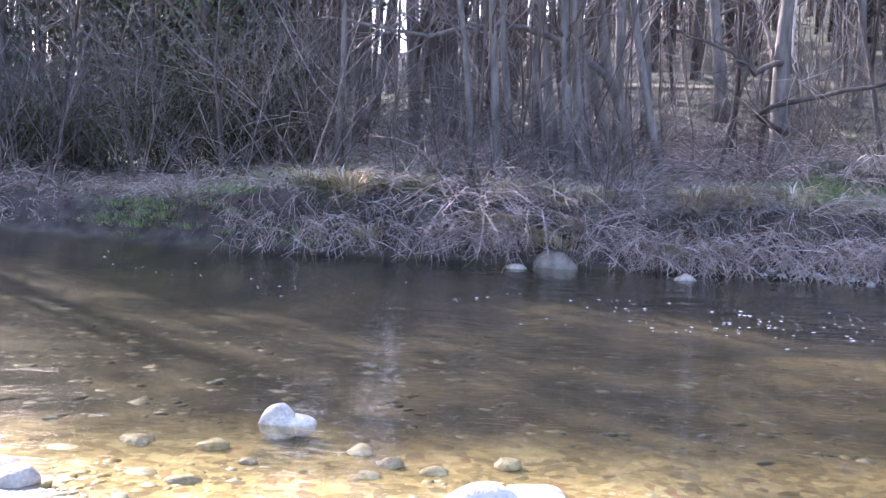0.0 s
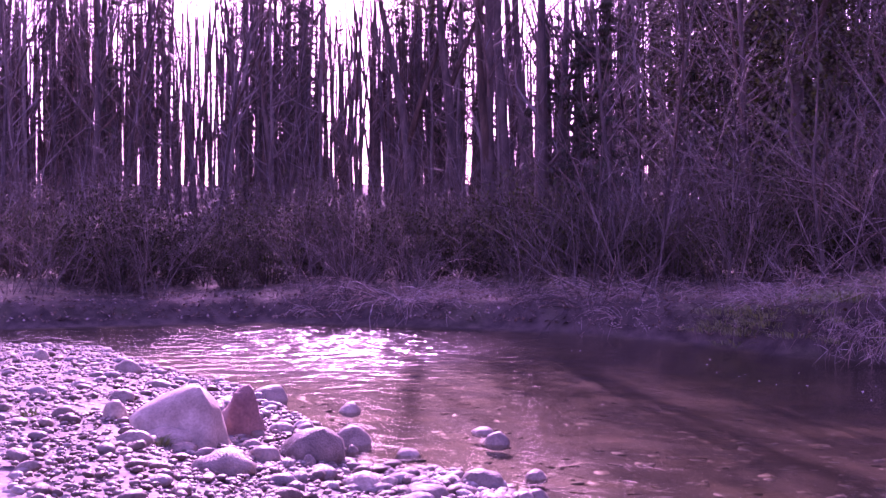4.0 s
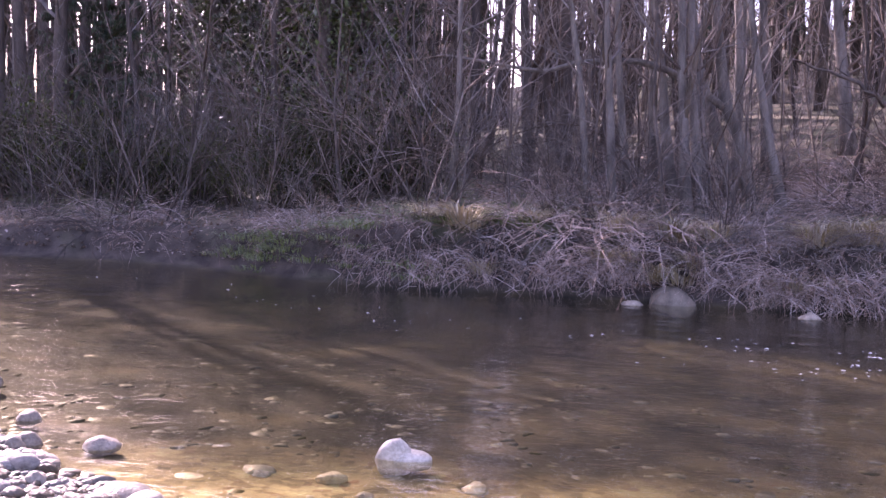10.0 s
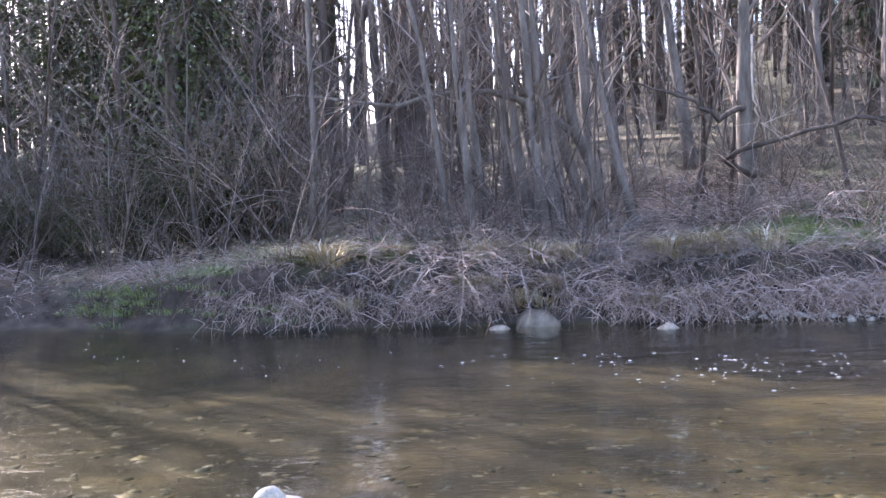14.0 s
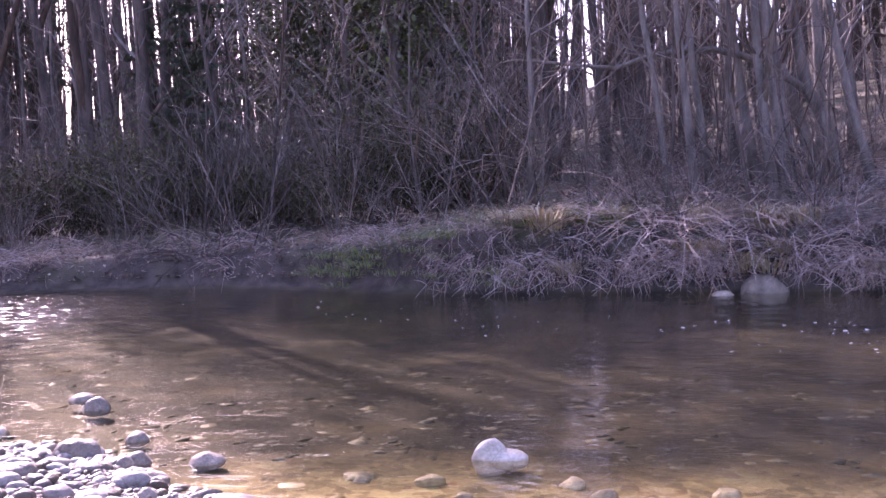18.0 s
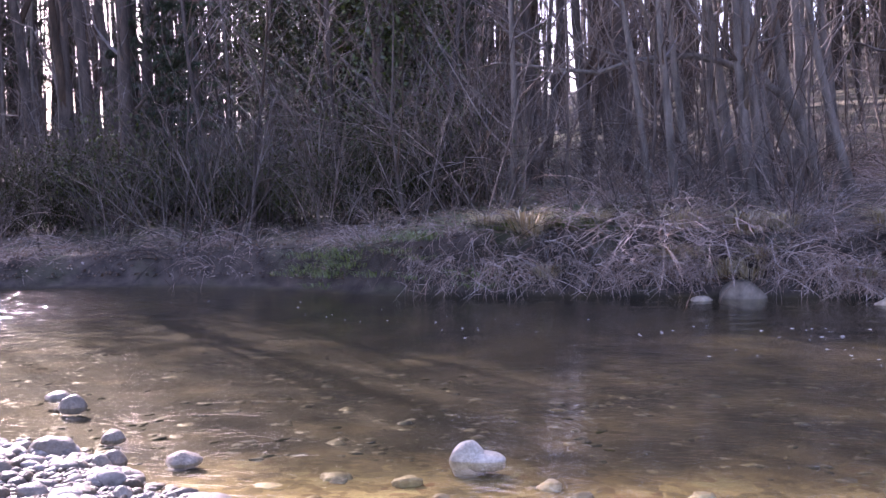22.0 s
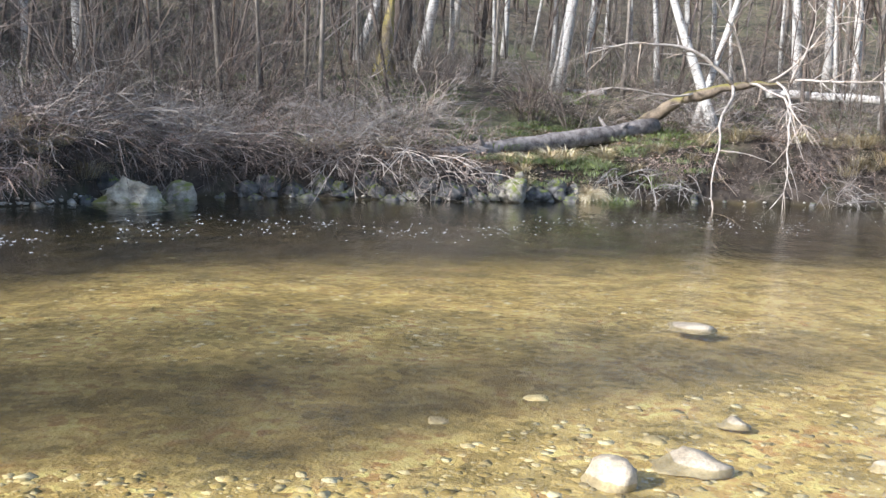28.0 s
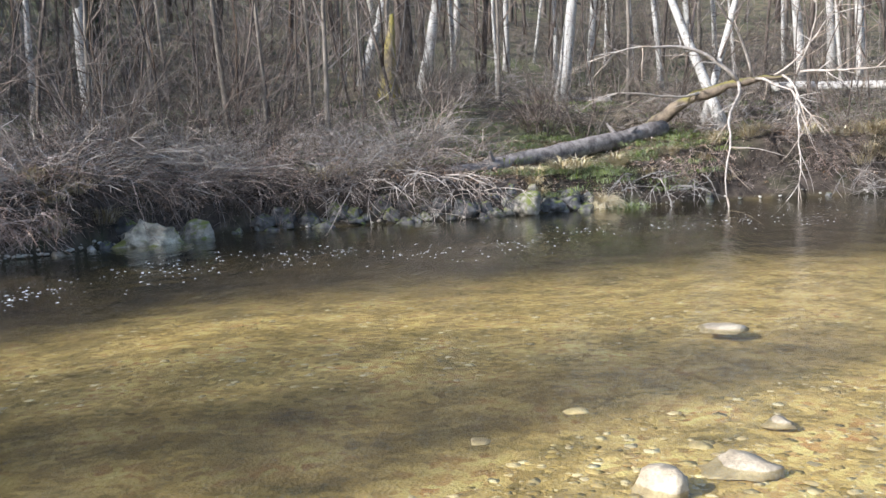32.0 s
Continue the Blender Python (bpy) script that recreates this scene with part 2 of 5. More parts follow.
def ground_material():
    """Gravel, river bed, bank soil, leaf litter and spring grass on one sheet, by the attributes of the mesh."""
    m = bpy.data.materials.new("ground")
    m.use_nodes = True
    n, l = m.node_tree.nodes, m.node_tree.links
    b = n["Principled BSDF"]
    b.inputs["Roughness"].default_value, b.inputs["Specular IOR Level"].default_value = 0.85, 0.25
    tc = n.new("ShaderNodeTexCoord")

    def noise_of(scale, detail=5):
        t = n.new("ShaderNodeTexNoise")
        t.inputs["Scale"].default_value, t.inputs["Detail"].default_value = scale, detail
        l.new(tc.outputs["Object"], t.inputs[0])
        return t.outputs["Fac"]

    def two(f, a, c, lo=0.35, hi=0.65):
        r = n.new("ShaderNodeValToRGB")
        r.color_ramp.elements[0].position, r.color_ramp.elements[1].position = lo, hi
        r.color_ramp.elements[0].color, r.color_ramp.elements[1].color = (*a, 1), (*c, 1)
        l.new(f, r.inputs[0])
        return r.outputs[0]

    def blend(f, a, c, kind="MIX"):
        x = n.new("ShaderNodeMix")
        x.data_type, x.blend_type = "RGBA", kind
        if isinstance(f, float):
            x.inputs[0].default_value = f
        else:
            l.new(f, x.inputs[0])
        l.new(a, x.inputs[6])
        l.new(c, x.inputs[7])
        return x.outputs[2]

    def attr(name, wobble=0.0):
        a = n.new("ShaderNodeAttribute")
        a.attribute_name = name
        if not wobble:
            return a.outputs["Fac"]
        s = n.new("ShaderNodeMath")
        s.operation = "MULTIPLY_ADD"
        s.inputs[1].default_value, s.inputs[2].default_value = wobble, -wobble / 2
        l.new(noise_of(1.3, 6), s.inputs[0])
        t = n.new("ShaderNodeMath")
        t.operation, t.use_clamp = "ADD", True
        l.new(a.outputs["Fac"], t.inputs[0])
        l.new(s.outputs[0], t.inputs[1])
        return t.outputs[0]

    vor = n.new("ShaderNodeTexVoronoi")
    vor.inputs["Scale"].default_value = 15
    shift, bend = n.new("ShaderNodeTexNoise"), n.new("ShaderNodeVectorMath")
    shift.inputs["Scale"].default_value, shift.inputs["Detail"].default_value = 9, 3
    l.new(tc.outputs["Object"], shift.inputs[0])
    bend.operation = "MULTIPLY_ADD"
    bend.inputs[1].default_value = (0.09, 0.09, 0.09)
    l.new(shift.outputs["Color"], bend.inputs[0])
    l.new(tc.outputs["Object"], bend.inputs[2])
    l.new(bend.outputs[0], vor.inputs[0])
    cell = n.new("ShaderNodeRGBToBW")
    l.new(vor.outputs["Color"], cell.inputs[0])
    grain = noise_of(45, 4)
    gravel = blend(0.5, two(noise_of(3), (0.09, 0.08, 0.07), (0.22, 0.20, 0.175)), cell.outputs[0], "SOFT_LIGHT")
    amber = two(noise_of(2.2), (0.44, 0.315, 0.125), (0.70, 0.525, 0.24))
    algae = n.new("ShaderNodeMapRange")
    algae.inputs[1].default_value, algae.inputs[2].default_value, algae.inputs[4].default_value = 0.45, 0.72, 0.7
    l.new(noise_of(1.7, 7), algae.inputs[0])
    amber = blend(algae.outputs[0], amber, two(noise_of(6), (0.10, 0.085, 0.03), (0.22, 0.18, 0.07)))
    pebbly = blend(0.55, amber, cell.outputs[0], "OVERLAY")
    # Dark colour that paints murky depth and tree shade onto the bed.
    bed_shade = two(noise_of(1.1), (0.018, 0.016, 0.010), (0.06, 0.047, 0.026))
    bed = blend(attr("bed_shade", 0.5), pebbly, bed_shade)
    soil = two(noise_of(4), (0.03, 0.023, 0.018), (0.09, 0.07, 0.055))
    litter = two(noise_of(2.5), (0.05, 0.042, 0.03), (0.165, 0.13, 0.085))
    green = two(noise_of(5), (0.09, 0.11, 0.04), (0.15, 0.19, 0.06))
    land = blend(attr("soil", 0.4), litter, soil)
    land = blend(attr("green", 0.9), land, green)
    low = blend(attr("wet"), gravel, bed)
    col = blend(attr("land"), low, land)
    col = blend(0.4, col, grain, "OVERLAY")
    l.new(col, b.inputs["Base Color"])
    bp = n.new("ShaderNodeBump")
    bp.inputs["Strength"].default_value, bp.inputs["Distance"].default_value = 0.5, 0.03
    l.new(grain, bp.inputs["Height"])
    l.new(bp.outputs[0], b.inputs["Normal"])
    return m


def water_material():
    """Clear, slightly brown water: it lets light through and mirrors by Fresnel, with ripples."""
    m = bpy.data.materials.new("river_water")
    m.use_nodes = True
    n, l = m.node_tree.nodes, m.node_tree.links
    n.remove(n["Principled BSDF"])
    tc = n.new("ShaderNodeTexCoord")
    mp = n.new("ShaderNodeMapping")
    mp.inputs["Rotation"].default_value = (0, 0, radians(12))
    mp.inputs["Scale"].default_value = (0.8, 2.0, 1)
    l.new(tc.outputs["Object"], mp.inputs[0])
    a, c = n.new("ShaderNodeTexNoise"), n.new("ShaderNodeTexNoise")
    a.inputs["Scale"].default_value, a.inputs["Detail"].default_value = 1.6, 4
    c.inputs["Scale"].default_value, c.inputs["Detail"].default_value = 11.0, 2
    l.new(mp.outputs[0], a.inputs[0])
    l.new(mp.outputs[0], c.inputs[0])
    rf, calm, broken = n.new("ShaderNodeAttribute"), n.new("ShaderNodeMapRange"), n.new("ShaderNodeMapRange")
    rf.attribute_name = "riffle"
    calm.inputs[2].default_value, calm.inputs[3].default_value, calm.inputs[4].default_value = 0.4, 1.0, 0.12
    broken.inputs[2].default_value, broken.inputs[4].default_value = 0.6, 0.12
    l.new(rf.outputs["Fac"], calm.inputs[0])
    l.new(rf.outputs["Fac"], broken.inputs[0])

    def scaled(k):
        x = n.new("ShaderNodeMath")
        x.operation, x.inputs[1].default_value = "MULTIPLY", k
        l.new(calm.outputs[0], x.inputs[0])
        return x.outputs[0]

    b1, b2, b3 = n.new("ShaderNodeBump"), n.new("ShaderNodeBump"), n.new("ShaderNodeBump")
    b1.inputs["Strength"].default_value, b2.inputs["Strength"].default_value, b3.inputs["Strength"].default_value = 0.6, 0.5, 1.0
    l.new(scaled(0.035), b1.inputs["Distance"])
    l.new(scaled(0.008), b2.inputs["Distance"])
    l.new(broken.outputs[0], b3.inputs["Distance"])
    across, w = n.new("ShaderNodeMapping"), n.new("ShaderNodeTexNoise")
    across.vector_type = "TEXTURE"
    across.inputs["Rotation"].default_value = (0, 0, radians(SUN_AZ))
    across.inputs["Scale"].default_value = (0.6, 0.4, 1)
    w.inputs["Scale"].default_value, w.inputs["Detail"].default_value = 1.3, 2.0
    l.new(tc.outputs["Object"], across.inputs[0])
    l.new(across.outputs[0], w.inputs[0])
    l.new(a.outputs["Fac"], b1.inputs["Height"])
    l.new(w.outputs["Fac"], b3.inputs["Height"])
    l.new(c.outputs["Fac"], b2.inputs["Height"])
    l.new(b1.outputs[0], b3.inputs["Normal"])
    l.new(b3.outputs[0], b2.inputs["Normal"])
    lw, pw, fr = n.new("ShaderNodeLayerWeight"), n.new("ShaderNodeMath"), n.new("ShaderNodeMath")
    lw.inputs["Blend"].default_value = 0.5
    l.new(b2.outputs[0], lw.inputs["Normal"])
    pw.operation, pw.inputs[1].default_value = "POWER", 5.0
    l.new(lw.outputs["Facing"], pw.inputs[0])
    fr.operation, fr.inputs[1].default_value, fr.inputs[2].default_value = "MULTIPLY_ADD", 0.98, 0.02
    l.new(pw.outputs[0], fr.inputs[0])
    gl, tr, mx = n.new("ShaderNodeBsdfGlossy"), n.new("ShaderNodeBsdfTransparent"), n.new("ShaderNodeMixShader")
    ro = n.new("ShaderNodeMapRange")
    ro.inputs[2].default_value, ro.inputs[3].default_value, ro.inputs[4].default_value = 0.4, 0.015, 0.09
    l.new(rf.outputs["Fac"], ro.inputs[0])
    l.new(ro.outputs[0], gl.inputs["Roughness"])
    tr.inputs["Color"].default_value = (0.85, 0.83, 0.70, 1)
    l.new(b2.outputs[0], gl.inputs["Normal"])
    l.new(fr.outputs[0], mx.inputs[0])
    l.new(tr.outputs[0], mx.inputs[1])
    l.new(gl.outputs[0], mx.inputs[2])
    l.new(mx.outputs[0], n["Material Output"].inputs["Surface"])
    return m


GROUND, WATER = ground_material(), water_material()


# ---- mesh helpers ----
class Build:
    """Gathers verts and faces for one mesh."""
    def __init__(self):
        self.v, self.f = [], []

    def tube(self, pts, radii, sides=5, cap=True):
        base = len(self.v)
        side = Vector((0.31, 0.83, 0.46))
        for i, (p, r) in enumerate(zip(pts, radii)):
            d = (pts[min(i + 1, len(pts) - 1)] - pts[max(i - 1, 0)]).normalized()
            x = d.cross(side)
            if x.length < 0.1:
                x = d.cross(Vector((1, 0, 0)))
            x.normalize()
            y = d.cross(x)
            for k in range(sides):
                a = 2 * math.pi * k / sides
                self.v.append(p + (x * math.cos(a) + y * math.sin(a)) * r)
        for i in range(len(pts) - 1):
            for k in range(sides):
                a, b = base + i * sides + k, base + i * sides + (k + 1) % sides
                self.f.append((a, b, b + sides, a + sides))
        if cap:
            self.f.append(tuple(base + (len(pts) - 1) * sides + k for k in range(sides)))
            self.f.append(tuple(base + sides - 1 - k for k in range(sides)))

    def blade(self, p, d, length, width, up=Vector((0, 0, 1)), bend=0.3):
        """A folded leaf or grass blade of four triangles."""
        s = d.cross(up)
        if s.length < 1e-3:
            s = Vector((1, 0, 0))
        s = s.normalized() * width / 2
        n = s.cross(d).normalized()
        i = len(self.v)
        mid, tip = p + d * length * 0.5 + n * bend * length * 0.2, p + d * length - n * bend * length * 0.3
        self.v += [p, mid + s, mid - n * width * 0.2, mid - s, tip]
        self.f += [(i, i + 1, i + 2), (i, i + 2, i + 3), (i + 1, i + 4, i + 2), (i + 2, i + 4, i + 3)]

    def mesh(self, name, mat, smooth=True):
        me = bpy.data.meshes.new(name)
        me.from_pydata(self.v, [], self.f)
        me.materials.append(mat)
        if smooth:
            me.polygons.foreach_set("use_smooth", [True] * len(me.polygons))
        me.update()
        return me


def part(name, bm, mat, parent, label=""):
    """One mesh object under a thing or under a part; bm is a Build, or a mesh that is shared."""
    ob = new(name, bm if isinstance(bm, bpy.types.Mesh) else bm.mesh(name, mat))
    ob.parent = parent
    return tagged(ob, label)


def curve_pts(p, d, length, n, rng, wob=0.15, pull=Vector((0, 0, 0))):
    pts, q, d = [p.copy()], p.copy(), d.normalized()
    for _ in range(n):
        d = (d + Vector((rng.uniform(-wob, wob), rng.uniform(-wob, wob), rng.uniform(-wob, wob))) + pull).normalized()
        q = q + d * (length / n)
        pts.append(q)
    return pts


def along(table, x):
    xs = [a for a, _ in table]
    return float(np.interp(x, xs, [b for _, b in table]))


# ---- the lie of the land: distances from the place where one stands, by the bearing (degrees to the left of +y) ----
NEAR = [(-180, 63), (-150, 20), (-130, 8.5), (-113, 4.6), (-108, 3.9), (-104, 3.6), (-95, 3.4), (-60, 3.1), (-20, 3.1), (-6, 3.2), (0, 3.3), (10, 3.5),
        (20, 4.2), (28.7, 5.0), (31.5, 5.8), (34.5, 6.3), (38.9, 6.5), (41.2, 6.7), (42.3, 8.0), (44, 8.9), (47, 10.6), (50.8, 12.3), (54, 15.2), (58, 16.0), (180, 63)]
FAR = [(-180, 78), (-150, 42), (-125, 30), (-108, 25.6), (-100, 24.0), (-92.5, 22.0), (-83, 19.8), (-70, 19.1), (-66, 18.5), (-60, 16.7), (-52, 15.5), (-44, 14.9),
       (-35, 15.0), (-28, 14.3), (-20, 13.7), (-13, 13.3), (-4, 13.3), (2, 13.3), (9, 13.4), (15, 14.0), (25, 16.4), (35, 17.8), (44, 19.0), (50, 18.9), (58, 18.7), (180, 78)]
BANK = [(-180, 0.8), (-111, 1.35), (-100, 1.4), (-95, 1.15), (-91, 0.75), (-84, 0.75), (-78, 0.95), (-66, 1.05), (-50, 1.05), (-35, 1.0), (-20, 0.8), (-10, 0.75), (0, 0.9), (10, 0.85), (20, 0.6), (40, 0.45), (60, 0.45), (180, 0.8)]
SLOPE = [(-180, 0.1), (-125, 0.22), (-95, 0.25), (-70, 0.28), (-50, 0.30), (-30, 0.27), (-12, 0.20), (3, 0.13), (12, 0.11), (25, 0.10), (60, 0.09), (180, 0.1)]


GAPS = ((47.4, 0.7), (38.9, 0.8), (27.9, 1.8))     # bearings and half widths of the bright gaps between the dark trees upstream


def height(az, r):
    rn, rf = along(NEAR, az), along(FAR, az)
    x, y = -math.sin(radians(az)) * r, math.cos(radians(az)) * r
    if r < rn:
        return 0.012 + min(0.45, 0.035 * (rn - r)) + 0.02 * min(1, rn - r) * noise.noise((x * 1.3, y * 1.3, 0))
    if r < rf:
        t = (r - rn) / (rf - rn)
        d = 0.02 + 0.30 * min(1, t * 1.3) * (1 - max(0, (t - 0.9) / 0.1) * 0.8)
        return -d * (1 + 0.25 * noise.noise((x * 0.5, y * 0.5, 3)))
    s = r - rf
    b = along(BANK, az)
    step = min(1, s / (0.9 + 0.5 * noise.noise((x * 0.6, y * 0.6, 7))))
    z = b * (step * step * (3 - 2 * step)) * (1 + 0.2 * noise.noise((x * 0.35, y * 0.35, 1)))
    z += along([(-100, 0.12), (-88, 0.22), (-80, 0.2), (-72, 0.15), (-58, 0.12), (-48, 0.17), (-22, 0.15), (-8, 0.08), (4, 0.07)], az) * min(max(s - 1, 0), 5)
    z += along(SLOPE, az) * max(0, min(s, 75) - along([(-72, 5.0), (-58, 7.0)], az))
    return z + min(1, s / 3) * (0.12 * noise.noise((x * 0.4, y * 0.4, 2)) + min(1, s / 20) * 0.6 * noise.noise((x * 0.07, y * 0.07, 5))) + 0.01


def ground_at(x, y):
    return height(math.degrees(math.atan2(-x, y)), math.hypot(x, y))


def polar(az, r):
    return -math.sin(radians(az)) * r, math.cos(radians(az)) * r


def bed_shade_at(az, r, rn, rf, x, y):
    """How dark the river bed is painted, for murky depth and tree shade."""
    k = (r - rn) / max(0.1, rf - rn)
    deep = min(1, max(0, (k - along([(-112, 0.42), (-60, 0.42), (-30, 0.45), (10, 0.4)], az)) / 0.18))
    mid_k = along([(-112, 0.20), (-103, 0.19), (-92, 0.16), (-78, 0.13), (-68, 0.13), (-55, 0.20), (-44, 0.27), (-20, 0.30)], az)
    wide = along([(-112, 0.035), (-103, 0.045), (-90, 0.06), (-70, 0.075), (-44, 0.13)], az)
    # The lane paints the shadow of a tree mass across the bed.
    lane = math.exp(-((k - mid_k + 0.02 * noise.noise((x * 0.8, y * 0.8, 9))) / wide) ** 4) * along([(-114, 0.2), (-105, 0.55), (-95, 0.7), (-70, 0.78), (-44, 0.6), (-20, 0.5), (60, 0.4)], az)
    # Upstream the bed is painted dark for deeper, shaded water.
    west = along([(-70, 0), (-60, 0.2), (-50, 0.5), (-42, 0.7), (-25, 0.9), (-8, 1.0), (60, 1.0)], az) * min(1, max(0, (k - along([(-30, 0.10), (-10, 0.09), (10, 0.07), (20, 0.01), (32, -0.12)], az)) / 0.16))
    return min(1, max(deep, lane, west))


def build_ground():
    azs = [-180 + 3 * i for i in range(20)] + [-120 + 0.6 * i for i in range(310)] + [66 + 3 * i for i in range(38)]
    near = [0.0, 0.4, 0.7, 0.85, 0.93, 0.98]
    mid = [i / 26 for i in range(26)]
    far = [0, 0.15, 0.3, 0.45, 0.6, 0.8, 1.0, 1.3, 1.7, 2.2, 2.8, 3.5, 4.3, 5.2, 6.2, 7.2, 8.5, 10, 12, 14.5, 17, 20, 24, 28, 33, 39, 46, 55, 65, 75, 95, 140, 250, 600, 1500]
    verts, wet, land, soil, green, bed_shade = [], [], [], [], [], []
    for az in azs:
        rn, rf = along(NEAR, az), along(FAR, az)
        for r in [max(0.02, rn * k) for k in near] + [rn + (rf - rn) * k for k in mid] + [rf + s for s in far]:
            x, y = polar(az, r)
            verts.append((x, y, height(az, r)))
            s = r - rf
            wet.append(min(1, max(0, (r - rn + 0.15) / 0.5)))
            land.append(1.0 if s > 0.05 else 0.0)
            soil.append(1 - min(1, max(0, (s - 0.9) / 0.8)))
            g = (0.3 if -70 < az < -18 else 0.15) + 0.9 * noise.noise((x * 0.16, y * 0.16, 11))
            g += (0.1 if az > -70 else 0.4 if az > -92 else 0.0) * (1 - min(1, abs(s - 4) / 4)) if az < -20 else 0
            g += 1.0 * math.exp(-((az - 5.0) / 3.0) ** 2 - ((s - 1.6) / 0.9) ** 2)
            g += 0.75 * max(0, 1 - abs(s - 2.6) / 1.6) if -50 < az < -20 else 0
            green.append(min(1, max(0, g)) * min(1, max(0, (s - 0.7) / 0.6)) * (1 if s < 9 else 0.6))
            # painted shade: dark deep channel along the far bank, and a tree shadow as a dark tongue in the middle of
            # the bed
            bed_shade.append(bed_shade_at(az, r, rn, rf, x, y))
    per, cols = len(near) + len(mid) + len(far), len(azs)
    faces = []
    for i in range(cols):
        j = (i + 1) % cols
        for k in range(per - 1):
            faces.append((i * per + k, j * per + k, j * per + k + 1, i * per + k + 1)[::-1])
    me = bpy.data.meshes.new("ground")
    me.from_pydata(verts, [], faces)
    for name, vals in (("wet", wet), ("land", land), ("soil", soil), ("green", green), ("bed_shade", bed_shade)):
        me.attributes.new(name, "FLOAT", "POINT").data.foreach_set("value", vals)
    me.polygons.foreach_set("use_smooth", [True] * len(me.polygons))
    me.materials.append(GROUND)
    me.update()
    return tagged(new("ground", me), "gravel bar, amber river bed and wooded slope with leaf litter", "ground", kind="structure")


ground = build_ground()


def build_water():
    b = Build()
    rings = [0.5, 2.5, 4, 5, 6, 7, 8, 9.5, 11, 12, 13, 14, 15, 16, 17, 18, 20, 25, 30, 50, 80]
    n = 144
    for r in rings:
        for k in range(n):
            b.v.append(Vector((r * math.cos(2 * math.pi * k / n), r * math.sin(2 * math.pi * k / n), 0.0)))
    for i in range(len(rings) - 1):
        for k in range(n):
            a, c = i * n + k, i * n + (k + 1) % n
            b.f.append((a, a + n, c + n, c))
    b.f.append(tuple(range(n)))
    me = b.mesh("water", WATER)
    rip = []
    for v in b.v:
        az, r = math.degrees(math.atan2(-v.x, v.y)), math.hypot(v.x, v.y)
        rip.append(min(1, max(0, (az - 24) / 14)) * (0.03 + 0.5 * min(1, max(0, (r - 9) / 4)) + 0.5 * min(1, max(0, (r - 13) / 2))) + 0.045 * math.exp(-((az + 10) / 14) ** 2))
    me.attributes.new("riffle", "FLOAT", "POINT").data.foreach_set("value", rip)
    return tagged(new("water", me), "clear brown shallow river water with small ripples", "river", kind="structure")


water = build_water()


# ---- stones ----
def stone_build(rng, sx, sy, sz, sub=3, rough=0.18, edge=0.0, flare=0.0):
    bm = bmesh.new()
    bmesh.ops.create_icosphere(bm, subdivisions=sub, radius=1)
    o = Vector((rng.uniform(-50, 50), rng.uniform(-50, 50), rng.uniform(-50, 50)))
    planes = [(Vector((rng.gauss(0, 1), rng.gauss(0, 1), rng.gauss(0, 0.8))).normalized(), rng.uniform(0.74, 0.95) if edge < 0.8 else rng.uniform(0.6, 0.9)) for _ in range(14)]
    twist = Euler((rng.uniform(-0.14, 0.14), rng.uniform(-0.14, 0.14), rng.uniform(0, 3))).to_matrix()
    for v in bm.verts:
        p = v.co.copy()
        p = twist @ (p / (abs(p.x) ** 3 + abs(p.y) ** 3 + abs(p.z) ** 3) ** (1 / 3)) if edge > 0.3 else p
        k = 1 + rough * noise.noise(p * 1.1 + o) + rough * 0.35 * noise.noise(p * 3.1 + o) + rough * 0.12 * noise.noise(p * 8 + o)
        p = p * k
        for nrm, d in planes:
            over = p.dot(nrm) - d
            if over > 0:
                p -= nrm * over * edge
        p *= 1 + 0.10 * noise.noise(p * 2.3 + o) + ((0.10 * noise.noise(p * 5 + o) + 0.06 * noise.noise(p * 11 + o)) * (1.9 if edge >= 1 else 1.0) if edge > 0.6 else 0)
        k = 1 + flare * (0.25 - p.z)
        p.z *= 0.45 if p.z < 0 and flare > 0 else 1.0
        v.co = Vector((p.x * sx * k, p.y * sy * k, p.z * sz))
    me = bpy.data.meshes.new("stone")
    bm.to_mesh(me)
    bm.free()
    me.polygons.foreach_set("use_smooth", [True] * len(me.polygons))
    return me


def stone(x, y, w, h, label, mat=None, name="stone", seed=0, edge=0.35, depth=None, sub=3, base=None, group="", turn=None, flare=0.15, rough=0.3):
    """A stone w wide that shows h of its height above its support."""
    rng = random.Random(seed * 77 + 5)
    me = stone_build(rng, w / 2, (depth or w * rng.uniform(0.7, 0.95)) / 2, max(h * 0.95, 0.02), sub, rough, edge, flare)
    me.materials.append(mat or STONE)
    z = ground_at(x, y) if base is None else base
    ob = new(name, me)
    az = math.atan2(-x, y)
    ob.matrix_world = Matrix.Translation((x, y, z + h * 0.05)) @ Matrix.Rotation(az + (rng.uniform(-0.35, 0.35) if turn is None else turn), 4, "Z")
    return tagged(ob, label, "stone", group)


